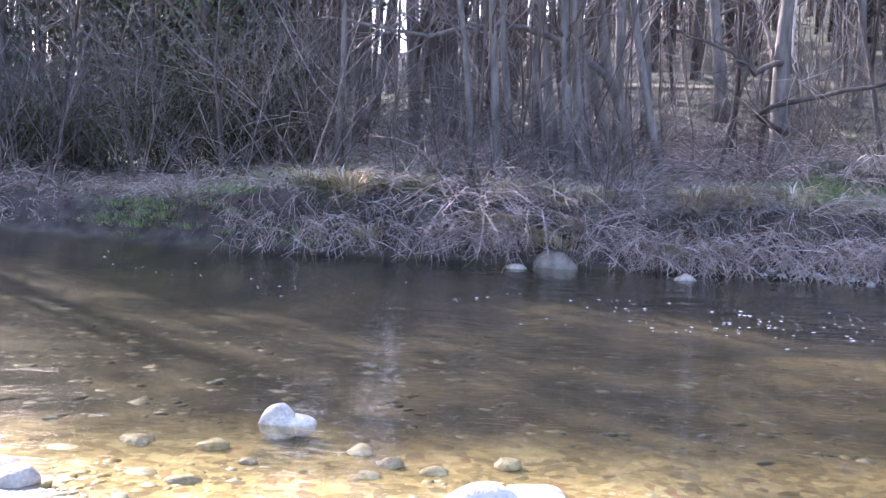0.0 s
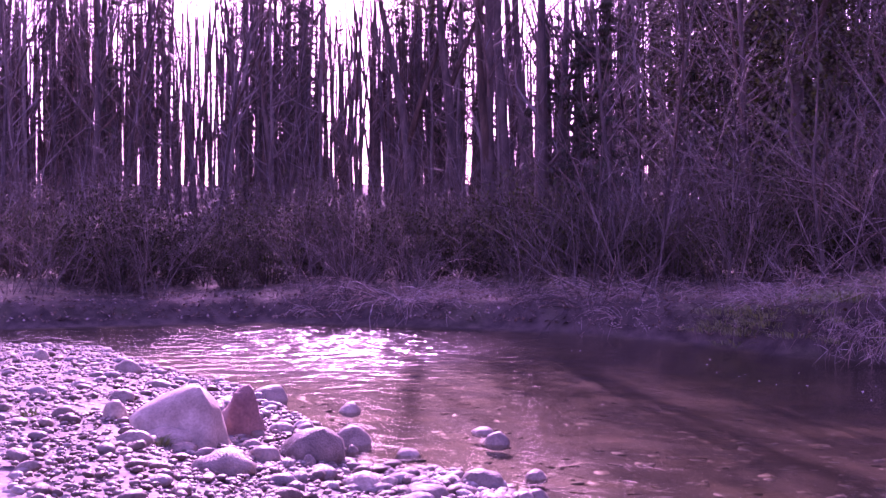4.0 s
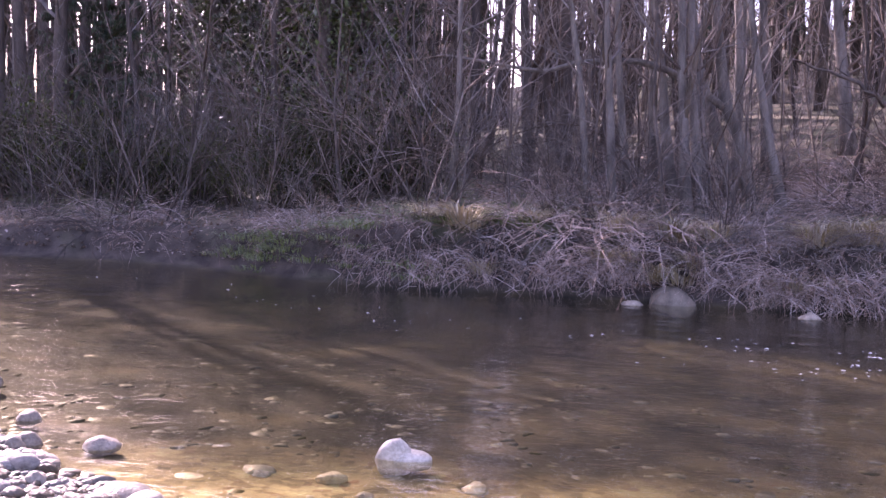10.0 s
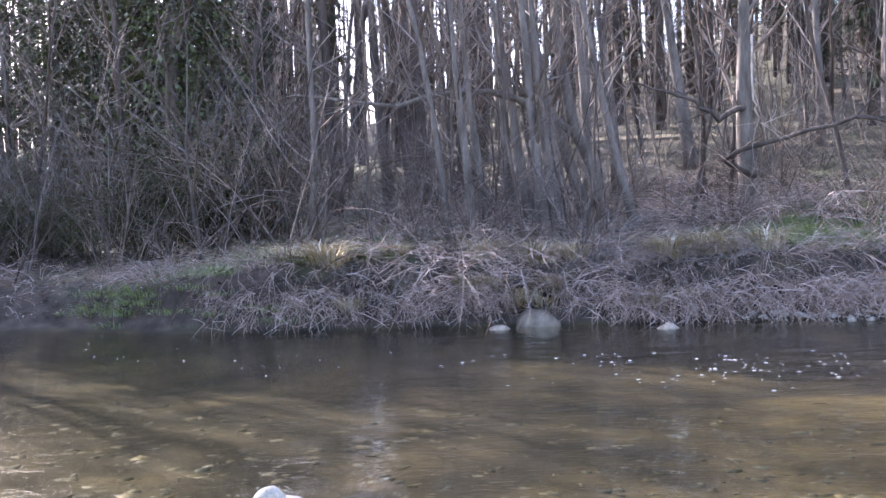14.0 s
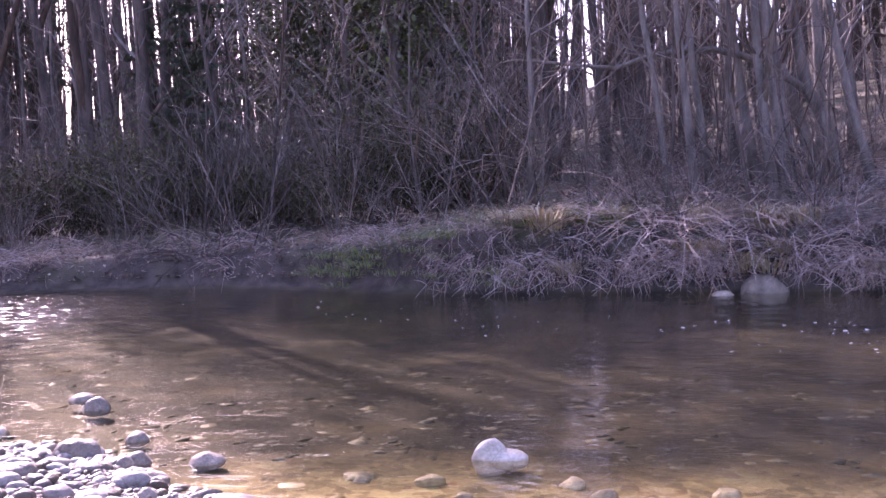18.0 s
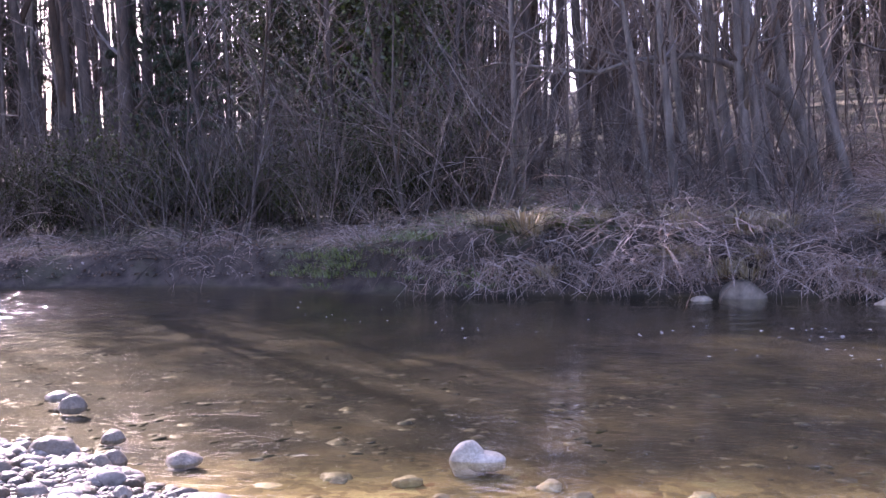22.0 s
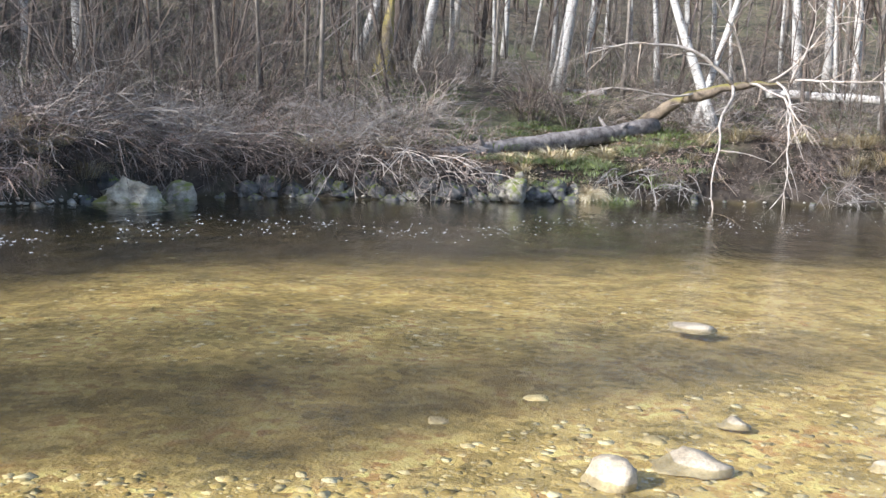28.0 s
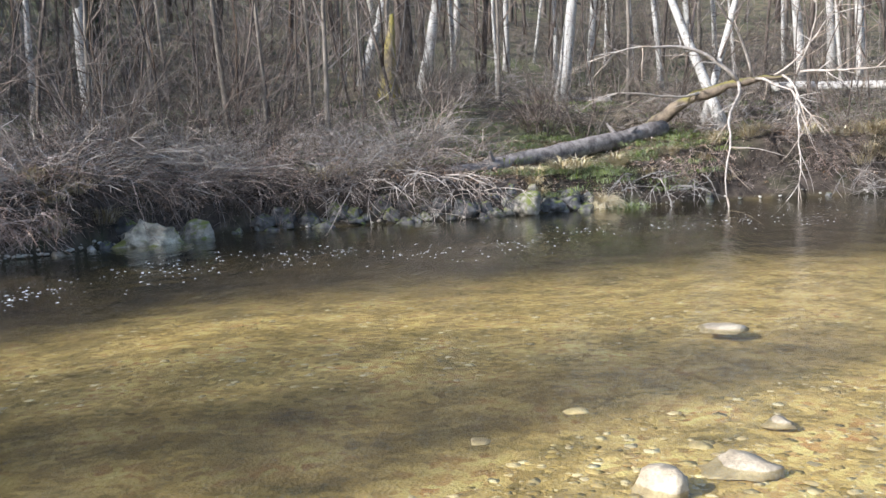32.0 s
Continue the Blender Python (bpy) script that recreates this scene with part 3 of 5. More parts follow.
# ---- trees ----
def tree_builds(rng, h, r, limbs, twigs, low=0.22, lean=(0, 0), wob=0.07, droop=0.0):
    """Trunk and crown of a bare tree at the origin."""
    n = 9
    trunk, crown = Build(), Build()
    pts = curve_pts(Vector((0, 0, -0.25)), Vector((lean[0], lean[1], 1)), h + 0.25, n, rng, wob, Vector((lean[0] * 0.05, lean[1] * 0.05, 0.05)))
    rad = [r * (1.35 if i == 0 else 1.0) * (1 - 0.9 * i / n) + 0.008 for i in range(n + 1)]
    trunk.tube(pts, rad, 9)
    if rng.random() < 0.45:
        k = rng.randint(2, 4)
        fp = curve_pts(pts[k], Vector((rng.gauss(0, 0.3), rng.gauss(0, 0.3), 1)), h * (0.9 - k / n), 6, rng, wob * 1.3, Vector((0, 0, 0.1)))
        trunk.tube(fp, [rad[k] * 0.75 * (1 - 0.15 * j) for j in range(7)], 7)
    for _ in range(limbs):
        t = low + (0.97 - low) * rng.random() ** 0.8
        i = min(int(t * n), n - 1)
        p = pts[i].lerp(pts[i + 1], t * n - i)
        az = rng.uniform(0, 2 * math.pi)
        up = rng.uniform(0.3, 1.3)
        ln = h * (0.13 + 0.24 * (1 - t)) * rng.uniform(0.6, 1.2)
        lp = curve_pts(p, Vector((math.cos(az), math.sin(az), up)), ln, 5, rng, 0.22, Vector((0, 0, 0.10 - droop)))
        lr = max(0.012, r * 0.33 * (1.1 - t))
        crown.tube(lp, [lr * (1 - 0.17 * k) for k in range(6)], 5, False)
        for _ in range(twigs):
            k = rng.randint(1, 4)
            q = lp[k].lerp(lp[k + 1], rng.random())
            d = (lp[k + 1] - lp[k]).normalized() + Vector((rng.gauss(0, 0.6), rng.gauss(0, 0.6), rng.gauss(0.15, 0.5)))
            tl = ln * rng.uniform(0.2, 0.5)
            tp = curve_pts(q, d, tl, 3, rng, 0.25, Vector((0, 0, 0.08 - droop)))
            tr = lr * 0.32
            crown.tube(tp, [tr, tr * 0.7, tr * 0.5, tr * 0.25], 3, False)
            for _ in range(1):
                m = rng.randint(1, 2)
                d2 = (tp[m + 1] - tp[m]).normalized() + Vector((rng.gauss(0, 0.6), rng.gauss(0, 0.6), rng.gauss(0.1, 0.4)))
                crown.tube(curve_pts(tp[m], d2, tl * rng.uniform(0.3, 0.6), 2, rng, 0.2), [tr * 0.5, tr * 0.35, tr * 0.2], 3, False)
    return trunk, crown


def tree(rng, h, r, label, bark, limbs=16, twigs=6, low=0.22, lean=(0, 0), wob=0.07, name="tree", twig=None, group="", droop=0.0):
    t, c = tree_builds(rng, h, r, limbs, twigs, low, lean, wob, droop)
    e = tagged(new(name), label, "tree", group)
    part("trunk", t, bark, e)
    part("crown", c, twig or TWIG, e)
    return e


def set_down(ob, x, y, turn=0.0, scale=1.0, sink=0.0):
    ob.matrix_world = Matrix.Translation((x, y, ground_at(x, y) - sink)) @ Matrix.Rotation(turn, 4, "Z") @ Matrix.Diagonal((scale, scale, scale, 1))
    return ob


def copy_at(ob, x, y, turn, scale=1.0, sink=0.0):
    c = copy_thing(ob, Matrix.Identity(4))
    return set_down(c, x, y, turn, scale, sink)


# trees that stand at the bank and just behind it: x, y, radius, lean in x and y per metre of height
def stand(rows, label, bark, seed, tall=(7.0, 8.2), low=0.2, twig=None, limbs=14, twigs=6, group="trees on the bank"):
    rng = random.Random(seed)
    for x, y, r, lx, ly in rows:
        ob = tree(rng, rng.uniform(*tall), r * 1.12, label, bark, limbs, twigs, low, (lx, ly), 0.05, twig=twig, group=group)
        set_down(ob, x, y)


stand([(6.23, 18.54, 0.17, -0.075, 0.02), (10.46, 21.7, 0.13, -0.03, 0.02), (6.96, 25.1, 0.17, -0.1, 0.02), (0.81, 17.0, 0.07, -0.06, 0.0),
       (3.61, 21.7, 0.11, 0.05, 0), (4.73, 23.5, 0.14, -0.09, 0.02), (10.24, 25.0, 0.11, -0.03, 0.01), (14.5, 19.4, 0.15, -0.07, 0.05),
       (18.0, 20.4, 0.11, -0.09, 0.07), (25.4, 16.5, 0.16, -0.02, 0.03)], "grey-barked bare tree on the wooded bank", BARK, 3)
stand([(2.2, 17.8, 0.09, -0.118, 0.01), (2.45, 18.2, 0.08, -0.1, 0.01), (2.67, 18.8, 0.12, -0.14, 0.02), (2.1, 18.9, 0.1, -0.18, 0.01),
       (3.3, 19.6, 0.12, -0.28, 0.05), (1.7, 19.4, 0.09, -0.05, 0.05), (1.2, 18.3, 0.07, -0.16, -0.02), (4.1, 18.9, 0.08, -0.2, 0.0)],
      "slender bare alder leaning toward the river in a clump", BARK, 5, (7.0, 8.5), 0.22, limbs=14, group="alder clump")
stand([(10.32, 17.27, 0.17, -0.19, 0.10), (22.4, 11.66, 0.15, 0.0, 0.0), (22.6, 13.2, 0.08, -0.03, 0.05), (29.44, 6.6, 0.14, 0.08, -0.33),
       (29.8, 4.7, 0.16, 0.03, -0.22), (30.2, 0.5, 0.19, 0.0, -0.1), (33.2, -0.4, 0.11, 0, -0.08), (27.9, -3.4, 0.10, -0.03, -0.2), (26.9, -3.93, 0.135, 0.05, 0.38),
       (32.4, -7.0, 0.15, 0.0, 0.03), (32.0, -8.75, 0.15, 0, -0.03), (35.1, -8.6, 0.13, 0, 0.03), (34.1, 2.4, 0.1, 0, -0.03), (36, -4, 0.12, 0, 0.02), (37, 4.5, 0.12, 0, -0.05)],
      "white-barked birch standing on the wooded bank", BIRCH, 7, (8.5, 11), 0.22)
stand([(23.9, 17.0, 0.24, -0.05, 0.07), (24.6, 16.9, 0.29, -0.05, 0.07), (30.1, 11.4, 0.22, 0.04, -0.1), (30.7, 5.4, 0.30, 0.01, -0.07),
       (-0.73, 21.9, 0.13, -0.04, 0), (-0.3, 23, 0.1, -0.06, 0), (-2.1, 22.9, 0.13, -0.04, 0), (0.0, 21.9, 0.16, -0.01, 0),
       (-11.4, 21.2, 0.19, -0.01, 0), (-11.6, 22.4, 0.16, 0, 0), (-12.5, 20.6, 0.19, -0.01, 0), (-11.7, 24.4, 0.1, -0.03, 0)],
      "dark-barked bare forest tree behind the river bank", BARK_DARK, 9, (8.5, 10), 0.22)

_rt = random.Random(63)
stand([(*polar(-83 - 30 * (_k + _rt.uniform(-0.4, 0.4)) / 15, _rt.uniform(29, 41)), _rt.uniform(0.035, 0.085), _rt.gauss(0, 0.04), _rt.gauss(0, 0.06)) for _k in range(15)],
      "slim pale-barked young birch behind the river bank", BIRCH, 66, (7, 10), 0.2, limbs=10, twigs=4, group="young birches")
stand([(*polar(-60 - 22 * (_k + _rt.uniform(-0.4, 0.4)) / 9, _rt.uniform(23, 30)), _rt.uniform(0.03, 0.07), _rt.gauss(0, 0.03), _rt.gauss(0, 0.04)) for _k in range(9)],
      "slim grey-barked young tree in the bank thicket", BARK, 67, (5, 8), 0.15, limbs=12, twigs=5, group="young trees")

# the horizontal limb that reaches over from a trunk at the bank
def reaching_limb():
    rng = random.Random(21)
    b = Build()
    p, q = Vector((3.0, 19.3, 3.1)), Vector((-2.2, 17.4, 3.75))
    pts = [p.lerp(q, k / 9) + Vector((0, 0, 0.55 * math.sin(math.pi * min(1, k / 6)) + rng.uniform(-0.04, 0.04))) for k in range(10)]
    b.tube(pts, [0.085 - 0.007 * k for k in range(10)], 6)
    for k in range(2, 10):
        for _ in range(3):
            d = Vector((-0.6 + rng.gauss(0, 0.5), rng.gauss(0, 0.5), rng.gauss(0.3, 0.5)))
            b.tube(curve_pts(pts[k], d, rng.uniform(0.5, 1.3), 3, rng, 0.2), [0.02, 0.014, 0.009, 0.004], 3, False)
    e = tagged(new("leaning_tree"), "bare tree with a long horizontal limb reaching over", "tree")
    part("limb", b, BARK, e)
    t = Build()
    g = ground_at(3.6, 19.3)
    t.tube([Vector((3.6, 19.3, g - 0.2)), Vector((3.35, 19.3, 2.4)), Vector((3.0, 19.3, 3.1)), Vector((2.7, 19.4, 5.0)), Vector((2.5, 19.4, 9.0))], [0.15, 0.13, 0.12, 0.09, 0.03], 8)
    part("trunk", t, BARK, e)
    return e


reaching_limb()


def bent_limb(key, r, label, seed, mat):
    """A bare limb along a few bends, with side twigs."""
    rng = random.Random(seed)
    key = [Vector(p) for p in key]
    pts = [key[i].lerp(key[i + 1], j / 3) + Vector((rng.gauss(0, 0.025), rng.gauss(0, 0.025), rng.gauss(0, 0.025))) for i in range(len(key) - 1) for j in range(3)] + [key[-1]]
    b, n = Build(), len(pts)
    b.tube(pts, [r * (1 - 0.75 * i / n) for i in range(n)], 6)
    e = tagged(new("bare_limb"), label, "branch")
    part("limb", b, mat, e)
    for _ in range(10):
        i = rng.randint(2, n - 2)
        t = Build()
        d = (pts[i + 1] - pts[i]).normalized() + Vector((rng.gauss(0, 0.6), rng.gauss(0, 0.6), rng.gauss(0.1, 0.6)))
        t.tube(curve_pts(pts[i], d, rng.uniform(0.4, 1.2), 4, rng, 0.2), [r * 0.3, r * 0.24, r * 0.18, r * 0.12, r * 0.05], 4, False)
        part("twig", t, mat, e)
    return e


bent_limb([(6.2, 18.3, 2.1), (5.33, 17.5, 2.37), (6.38, 17.14, 2.76), (7.45, 16.7, 2.98), (8.11, 16.39, 2.88), (8.61, 16.14, 2.7)], 0.06, "dark bent limb arching away from a grey trunk", 801, BARK_DARK)
bent_limb([(6.1, 18.4, 3.4), (5.41, 17.78, 3.14), (5.01, 17.9, 3.44), (4.5, 18.03, 3.7), (3.9, 18.17, 3.92)], 0.06, "dark limb bowed up from a grey trunk", 802, BARK_DARK)
bent_limb([(5.83, 17.23, 4.58), (5.85, 17.22, 3.4), (5.88, 17.21, 3.15), (6.01, 17.17, 2.97), (6.16, 17.11, 3.02)], 0.02, "pale hooked twig hanging by the trunk", 803, BLEACHED)

# woods behind: variants, then copies
RV = random.Random(31)
tall = [tree(random.Random(40 + i), 16.0 + 1.5 * (i % 3), 0.085 + 0.022 * (i % 4), "bare grey-brown forest tree in the woods", (BARK_DARK, BARK, BARK_DARK, BARK_DARK)[i % 4], 26, 5, 0.10 + 0.05 * (i % 3),
             (RV.uniform(-0.06, 0.06), RV.uniform(-0.06, 0.06)), 0.07, group="forest trees") for i in range(10)]
saplings = [tree(random.Random(60 + i), 4.5 + i * 0.7, 0.016 + 0.005 * i, "thin bare sapling in the undergrowth", BARK_DARK, 10, 4, 0.1,
                 (RV.uniform(-0.14, 0.14), RV.uniform(-0.14, 0.14)), 0.14, name="sapling", group="saplings") for i in range(6)]


def spruce(seed, h=14.0, spread=2.2, label="dark green spruce with drooping boughs in the woods", low=0.06):
    rng = random.Random(seed)
    t, c = Build(), Build()
    t.tube([Vector((0, 0, -0.2)), Vector((0.03, 0, h * 0.5)), Vector((0, 0.04, h))], [0.2, 0.12, 0.01], 8)
    z = h * low
    while z < h * 0.98:
        k = 1 - z / h
        for _ in range(7):
            az = rng.uniform(0, 2 * math.pi)
            ln = spread * (0.25 + 0.75 * k) * rng.uniform(0.6, 1.1)
            d = Vector((math.cos(az), math.sin(az), rng.uniform(-0.25, 0.15)))
            lp = curve_pts(Vector((0, 0, z + rng.uniform(-0.2, 0.2))), d, ln, 4, rng, 0.1, Vector((0, 0, -0.06)))
            t.tube(lp, [0.025, 0.018, 0.012, 0.008, 0.004], 3, False)
            for j in range(1, 5):
                for _ in range(11):
                    q = lp[j - 1].lerp(lp[j], rng.random())
                    dd = Vector((d.x + rng.gauss(0, 0.7), d.y + rng.gauss(0, 0.7), rng.gauss(-0.35, 0.35))).normalized()
                    c.blade(q, dd, rng.uniform(0.14, 0.36), rng.uniform(0.022, 0.05), bend=0.6)
        z += 0.45
    e = tagged(new("spruce"), label, "tree", "spruces")
    part("trunk", t, BARK_DARK, e)
    part("crown", c, NEEDLE, e)
    return e


def ivy_tree(seed, h, label, mat, x, y, spread, lo=0.1, low=0.12):
    rng = random.Random(seed)
    t, c = tree_builds(rng, h, 0.22, 20, 4, low)
    leaves = Build()
    for _ in range(5200):
        z = h * rng.uniform(lo, 1.0)
        a, k = rng.uniform(0, 2 * math.pi), rng.random() ** 0.6
        lump = 0.65 + 0.5 * noise.noise((math.cos(a) * 1.5, math.sin(a) * 1.5, z * 0.55 + seed))
        rad = spread * k * lump * (1.15 - 0.5 * z / h)
        d = Vector((rng.gauss(0, 1), rng.gauss(0, 1), rng.gauss(-0.4, 0.7))).normalized()
        leaves.blade(Vector((math.cos(a) * rad, math.sin(a) * rad, z)), d, rng.uniform(0.09, 0.2), rng.uniform(0.06, 0.12), bend=0.5)
    e = tagged(new("leafy_tree"), label, "tree")
    part("trunk", t, BARK_DARK, e)
    part("crown", c, TWIG, e)
    part("leaves", leaves, mat, e)
    set_down(e, x, y)
    return e


for _i, (_az, _r, _h, _s) in enumerate([(17.0, 26.5, 10, 2.3), (14.2, 24, 9.5, 2.3), (20.4, 33.5, 12, 2.7), (11.4, 25.5, 9.5, 1.8)]):
    ivy_tree(80 + _i, _h, "tree thickly clad in olive-green ivy leaves", IVY, *polar(_az, _r), _s)
# tall evergreens added upstream: their high crowns, mostly out of view, keep the low sun off the middle of the river
for _i, (_off, _way, _h) in enumerate([(2.5, 38.5, 16.5), (4.2, 38, 17.5), (5.9, 36, 20), (7.3, 39, 20.5)]):
    ivy_tree(180 + _i, _h, "added tall evergreen with a bare trunk and a high crown that shades the river", IVY, -_way * math.sin(radians(SUN_AZ)) + _off * math.cos(radians(SUN_AZ)),
             _way * math.cos(radians(SUN_AZ)) + _off * math.sin(radians(SUN_AZ)), 2.1, 0.52, 0.5)

spruces = [spruce(90 + i, 7.5 + 0.8 * i, 1.5 + 0.2 * i, low=(0.06, 0.2, 0.14)[i]) for i in range(3)]
high_spruces = [spruce(95 + i, 15.0 + i, 1.9 + 0.2 * i, "tall dark spruce standing upstream behind the river", 0.04 + 0.14 * (i == 2)) for i in range(3)]
shade_pines = [spruce(98 + i, 16.0 + i, 2.7, "added tall pine with a bare trunk and a high crown that shades the slope", 0.46) for i in range(2)]
_first = {"tall": 0, "sap": 0, "spr": 0, "high": 0, "pine": 0}


def put(kind, pool, x, y, turn, scale):
    """The first use of each variant sets the variant itself down, later ones copy it."""
    i = _first[kind]
    _first[kind] += 1
    if i < len(pool):
        return set_down(pool[i], x, y, turn, scale)
    return copy_at(pool[RV.randrange(len(pool))], x, y, turn, scale)


# spruces: dark masses upstream with bright gaps between them, and some on the right-hand slope
# Those from -3.2 to -18.6 are added to keep the sun off the hillside.
for _az, _r in [(58.5, 41), (55.6, 43), (53.0, 40), (50.6, 42), (49.8, 46), (45.3, 40), (43.6, 42), (42.0, 39), (44.4, 46), (41.9, 47), (36.2, 40), (34.6, 42), (32.8, 39.5), (31.6, 43), (34.0, 47),
                (21.8, 41), (22.6, 46), (20.0, 38), (17.8, 40), (15.4, 38), (12.6, 41), (23.2, 50), (18.8, 45), (-3.2, 43), (-6.2, 40), (-9.5, 44), (-12.4, 39), (-15.5, 43), (-18.6, 38), (-22.5, 38), (-26.0, 36), (-29.5, 33), (-32.5, 37), (-36.0, 34), (-39.5, 38),
                (-43, 41), (-47.5, 39), (-57, 44), (-67, 44)]:
    _far = 1.42 if _az > 27 else 1.0
    put("high", high_spruces, *polar(_az, _r * _far), RV.uniform(0, 6), RV.uniform(0.9, 1.05) * (1.2 if _az > 27 else 1.0))
for _az, _r in [(26.2, 23.5), (24.6, 22.5), (16.8, 28), (18.0, 31.5), (15.5, 30), (12.0, 31), (19.6, 34), (13.5, 27), (9, 34), (5, 40), (28.0, 26), (-21, 41), (-25.0, 29), (-28.5, 27.5), (-35.0, 28), (-38.5, 30), (-44, 29), (-50, 31), (-56, 33), (-63, 34), (-63, 47)]:
    put("spr", spruces, *polar(_az, _r), RV.uniform(0, 6), RV.uniform(0.85, 1.1) * _r / 27)


# Pines added for their out-of-view crowns, which keep the sun off the hillside.
for _az, _r in [(3.5, 38), (0.8, 36), (-1.8, 39), (-3.6, 34.5), (-6.4, 36.5), (-8.6, 33.5), (-11.4, 35.5), (-13.8, 33), (-16.5, 36), (6.5, 37)]:
    put("pine", shade_pines, *polar(_az, _r), RV.uniform(0, 6), RV.uniform(0.9, 1.05))


def in_glade(x, y):
    """The open lane through which the low sun falls on the grass at the bank."""
    dx, dy = x + 1.7, y - 14.9
    s = -dx * math.sin(radians(SUN_AZ)) + dy * math.cos(radians(SUN_AZ))
    return -0.6 < s < 32 and abs(dx * math.cos(radians(SUN_AZ)) + dy * math.sin(radians(SUN_AZ))) < 0.6


placed = []
for _ in range(6000):
    _az, _k = RV.uniform(-118, 63), RV.random()
    _r = along(FAR, _az) + 3.5 + 42 * _k ** 1.2
    _x, _y = polar(_az, _r)
    if in_glade(_x, _y) or any((_x - a) ** 2 + (_y - b) ** 2 < (1.5 + 0.02 * _r) ** 2 for a, b in placed):
        continue
    if -36 < _az < -5 and _r < 30 or _az > 27 and _r < 37 or -101 < _az < -76 and _r < along(FAR, _az) + 7.5:
        continue
    if any(abs(_az - g) < w for g, w in GAPS) and (_r < 34 or RV.random() < 0.45):
        continue
    placed.append((_x, _y))
    put("tall", tall, _x, _y, RV.uniform(0, 6.28), RV.uniform(0.6, 0.95) * (0.45 + 0.02 * _r) * (0.66 if _az < -2 and _r < 34 else 0.84))
    if len(placed) >= 295:
        break
placed_small = []
for _ in range(6000):
    _az, _k = RV.uniform(-118, 63), RV.random()
    _r = along(FAR, _az) + 2.2 + 22 * _k ** 1.4
    _x, _y = polar(_az, _r)
    if in_glade(_x, _y) or -47 < _az < -10 and _r < along(FAR, _az) + 3.7 or any((_x - a) ** 2 + (_y - b) ** 2 < 0.5 for a, b in placed_small):
        continue
    if -101 < _az < -80 and _r < along(FAR, _az) + 6:
        continue
    if -62 < _az < -28 and RV.random() < 0.45:
        continue
    placed_small.append((_x, _y))
    put("sap", saplings, _x, _y, RV.uniform(0, 6.28), RV.uniform(0.6, 1.15) * (0.5 if _az > 27 else 1.0))
    if len(placed_small) >= 220:
        break


# ---- undergrowth ----
def shrub_mesh(seed, stems, tall_by, width, mat, name="shrub", arch=0.35, fine=5, kink=0.16, thin=1.0):
    rng = random.Random(seed)
    b = Build()
    for _ in range(stems):
        a, k = rng.uniform(0, 6.283), rng.random() ** 0.7
        p = Vector((math.cos(a) * width * 0.35 * k, math.sin(a) * width * 0.35 * k, -0.08))
        d = Vector((math.cos(a) * arch * 1.6 + rng.gauss(0, 0.3), math.sin(a) * arch * 1.6 + rng.gauss(0, 0.3), 1.0))
        ln = tall_by * rng.uniform(0.6, 1.25)
        sp = curve_pts(p, d, ln, 5, rng, kink, Vector((math.cos(a) * 0.05, math.sin(a) * 0.05, -arch * 0.35)))
        r = rng.uniform(0.006, 0.014) * thin
        b.tube(sp, [r, r * 0.9, r * 0.75, r * 0.6, r * 0.45, r * 0.2], 3, False)
        for _ in range(fine):
            k = rng.randint(1, 4)
            d2 = (sp[k + 1] - sp[k]).normalized() + Vector((rng.gauss(0, 0.7), rng.gauss(0, 0.7), rng.gauss(0, 0.5)))
            b.tube(curve_pts(sp[k].lerp(sp[k + 1], rng.random()), d2, ln * rng.uniform(0.15, 0.4), 2, rng, 0.25, Vector((0, 0, -arch * 0.2))), [r * 0.5, r * 0.4, r * 0.2], 3, False)
    return b.mesh(name, mat)


def shrub_stem(seed, tall_by, mat):
    """One arching stem with forks and fine twigs."""
    rng = random.Random(seed)
    b = Build()
    main = curve_pts(Vector((0, 0, -0.08)), Vector((0.3 + rng.gauss(0, 0.15), rng.gauss(0, 0.25), 1.0)), tall_by * rng.uniform(0.75, 1.2), 6, rng, 0.14, Vector((0.04, 0, -0.04)))
    r = rng.uniform(0.010, 0.018)
    b.tube(main, [r * (1 - 0.14 * k) for k in range(7)], 4, False)
    lines = [main]
    for _ in range(4):
        k = rng.randint(0, 3)
        f = curve_pts(main[k], (main[k + 1] - main[k]).normalized() + Vector((rng.gauss(0, 0.5), rng.gauss(0, 0.5), rng.gauss(0.1, 0.3))), tall_by * rng.uniform(0.4, 0.8), 4, rng, 0.18, Vector((0, 0, -0.03)))
        b.tube(f, [r * 0.6, r * 0.5, r * 0.4, r * 0.3, r * 0.15], 3, False)
        lines.append(f)
    for _ in range(18):
        f = lines[rng.randrange(5)]
        k = rng.randint(1, len(f) - 2)
        d = (f[k + 1] - f[k]).normalized() + Vector((rng.gauss(0, 0.7), rng.gauss(0, 0.7), rng.gauss(0.05, 0.5)))
        b.tube(curve_pts(f[k].lerp(f[k + 1], rng.random()), d, tall_by * rng.uniform(0.12, 0.35), 2, rng, 0.25), [r * 0.3, r * 0.22, r * 0.1], 3, False)
    return b.mesh("stem", mat)


stem_pool = [[shrub_stem(400 + 20 * k + i, 1.7 + 0.5 * k, (TWIG, BARK_DARK, BARK)[(i + k) % 3]) for i in range(8)] for k in range(4)]


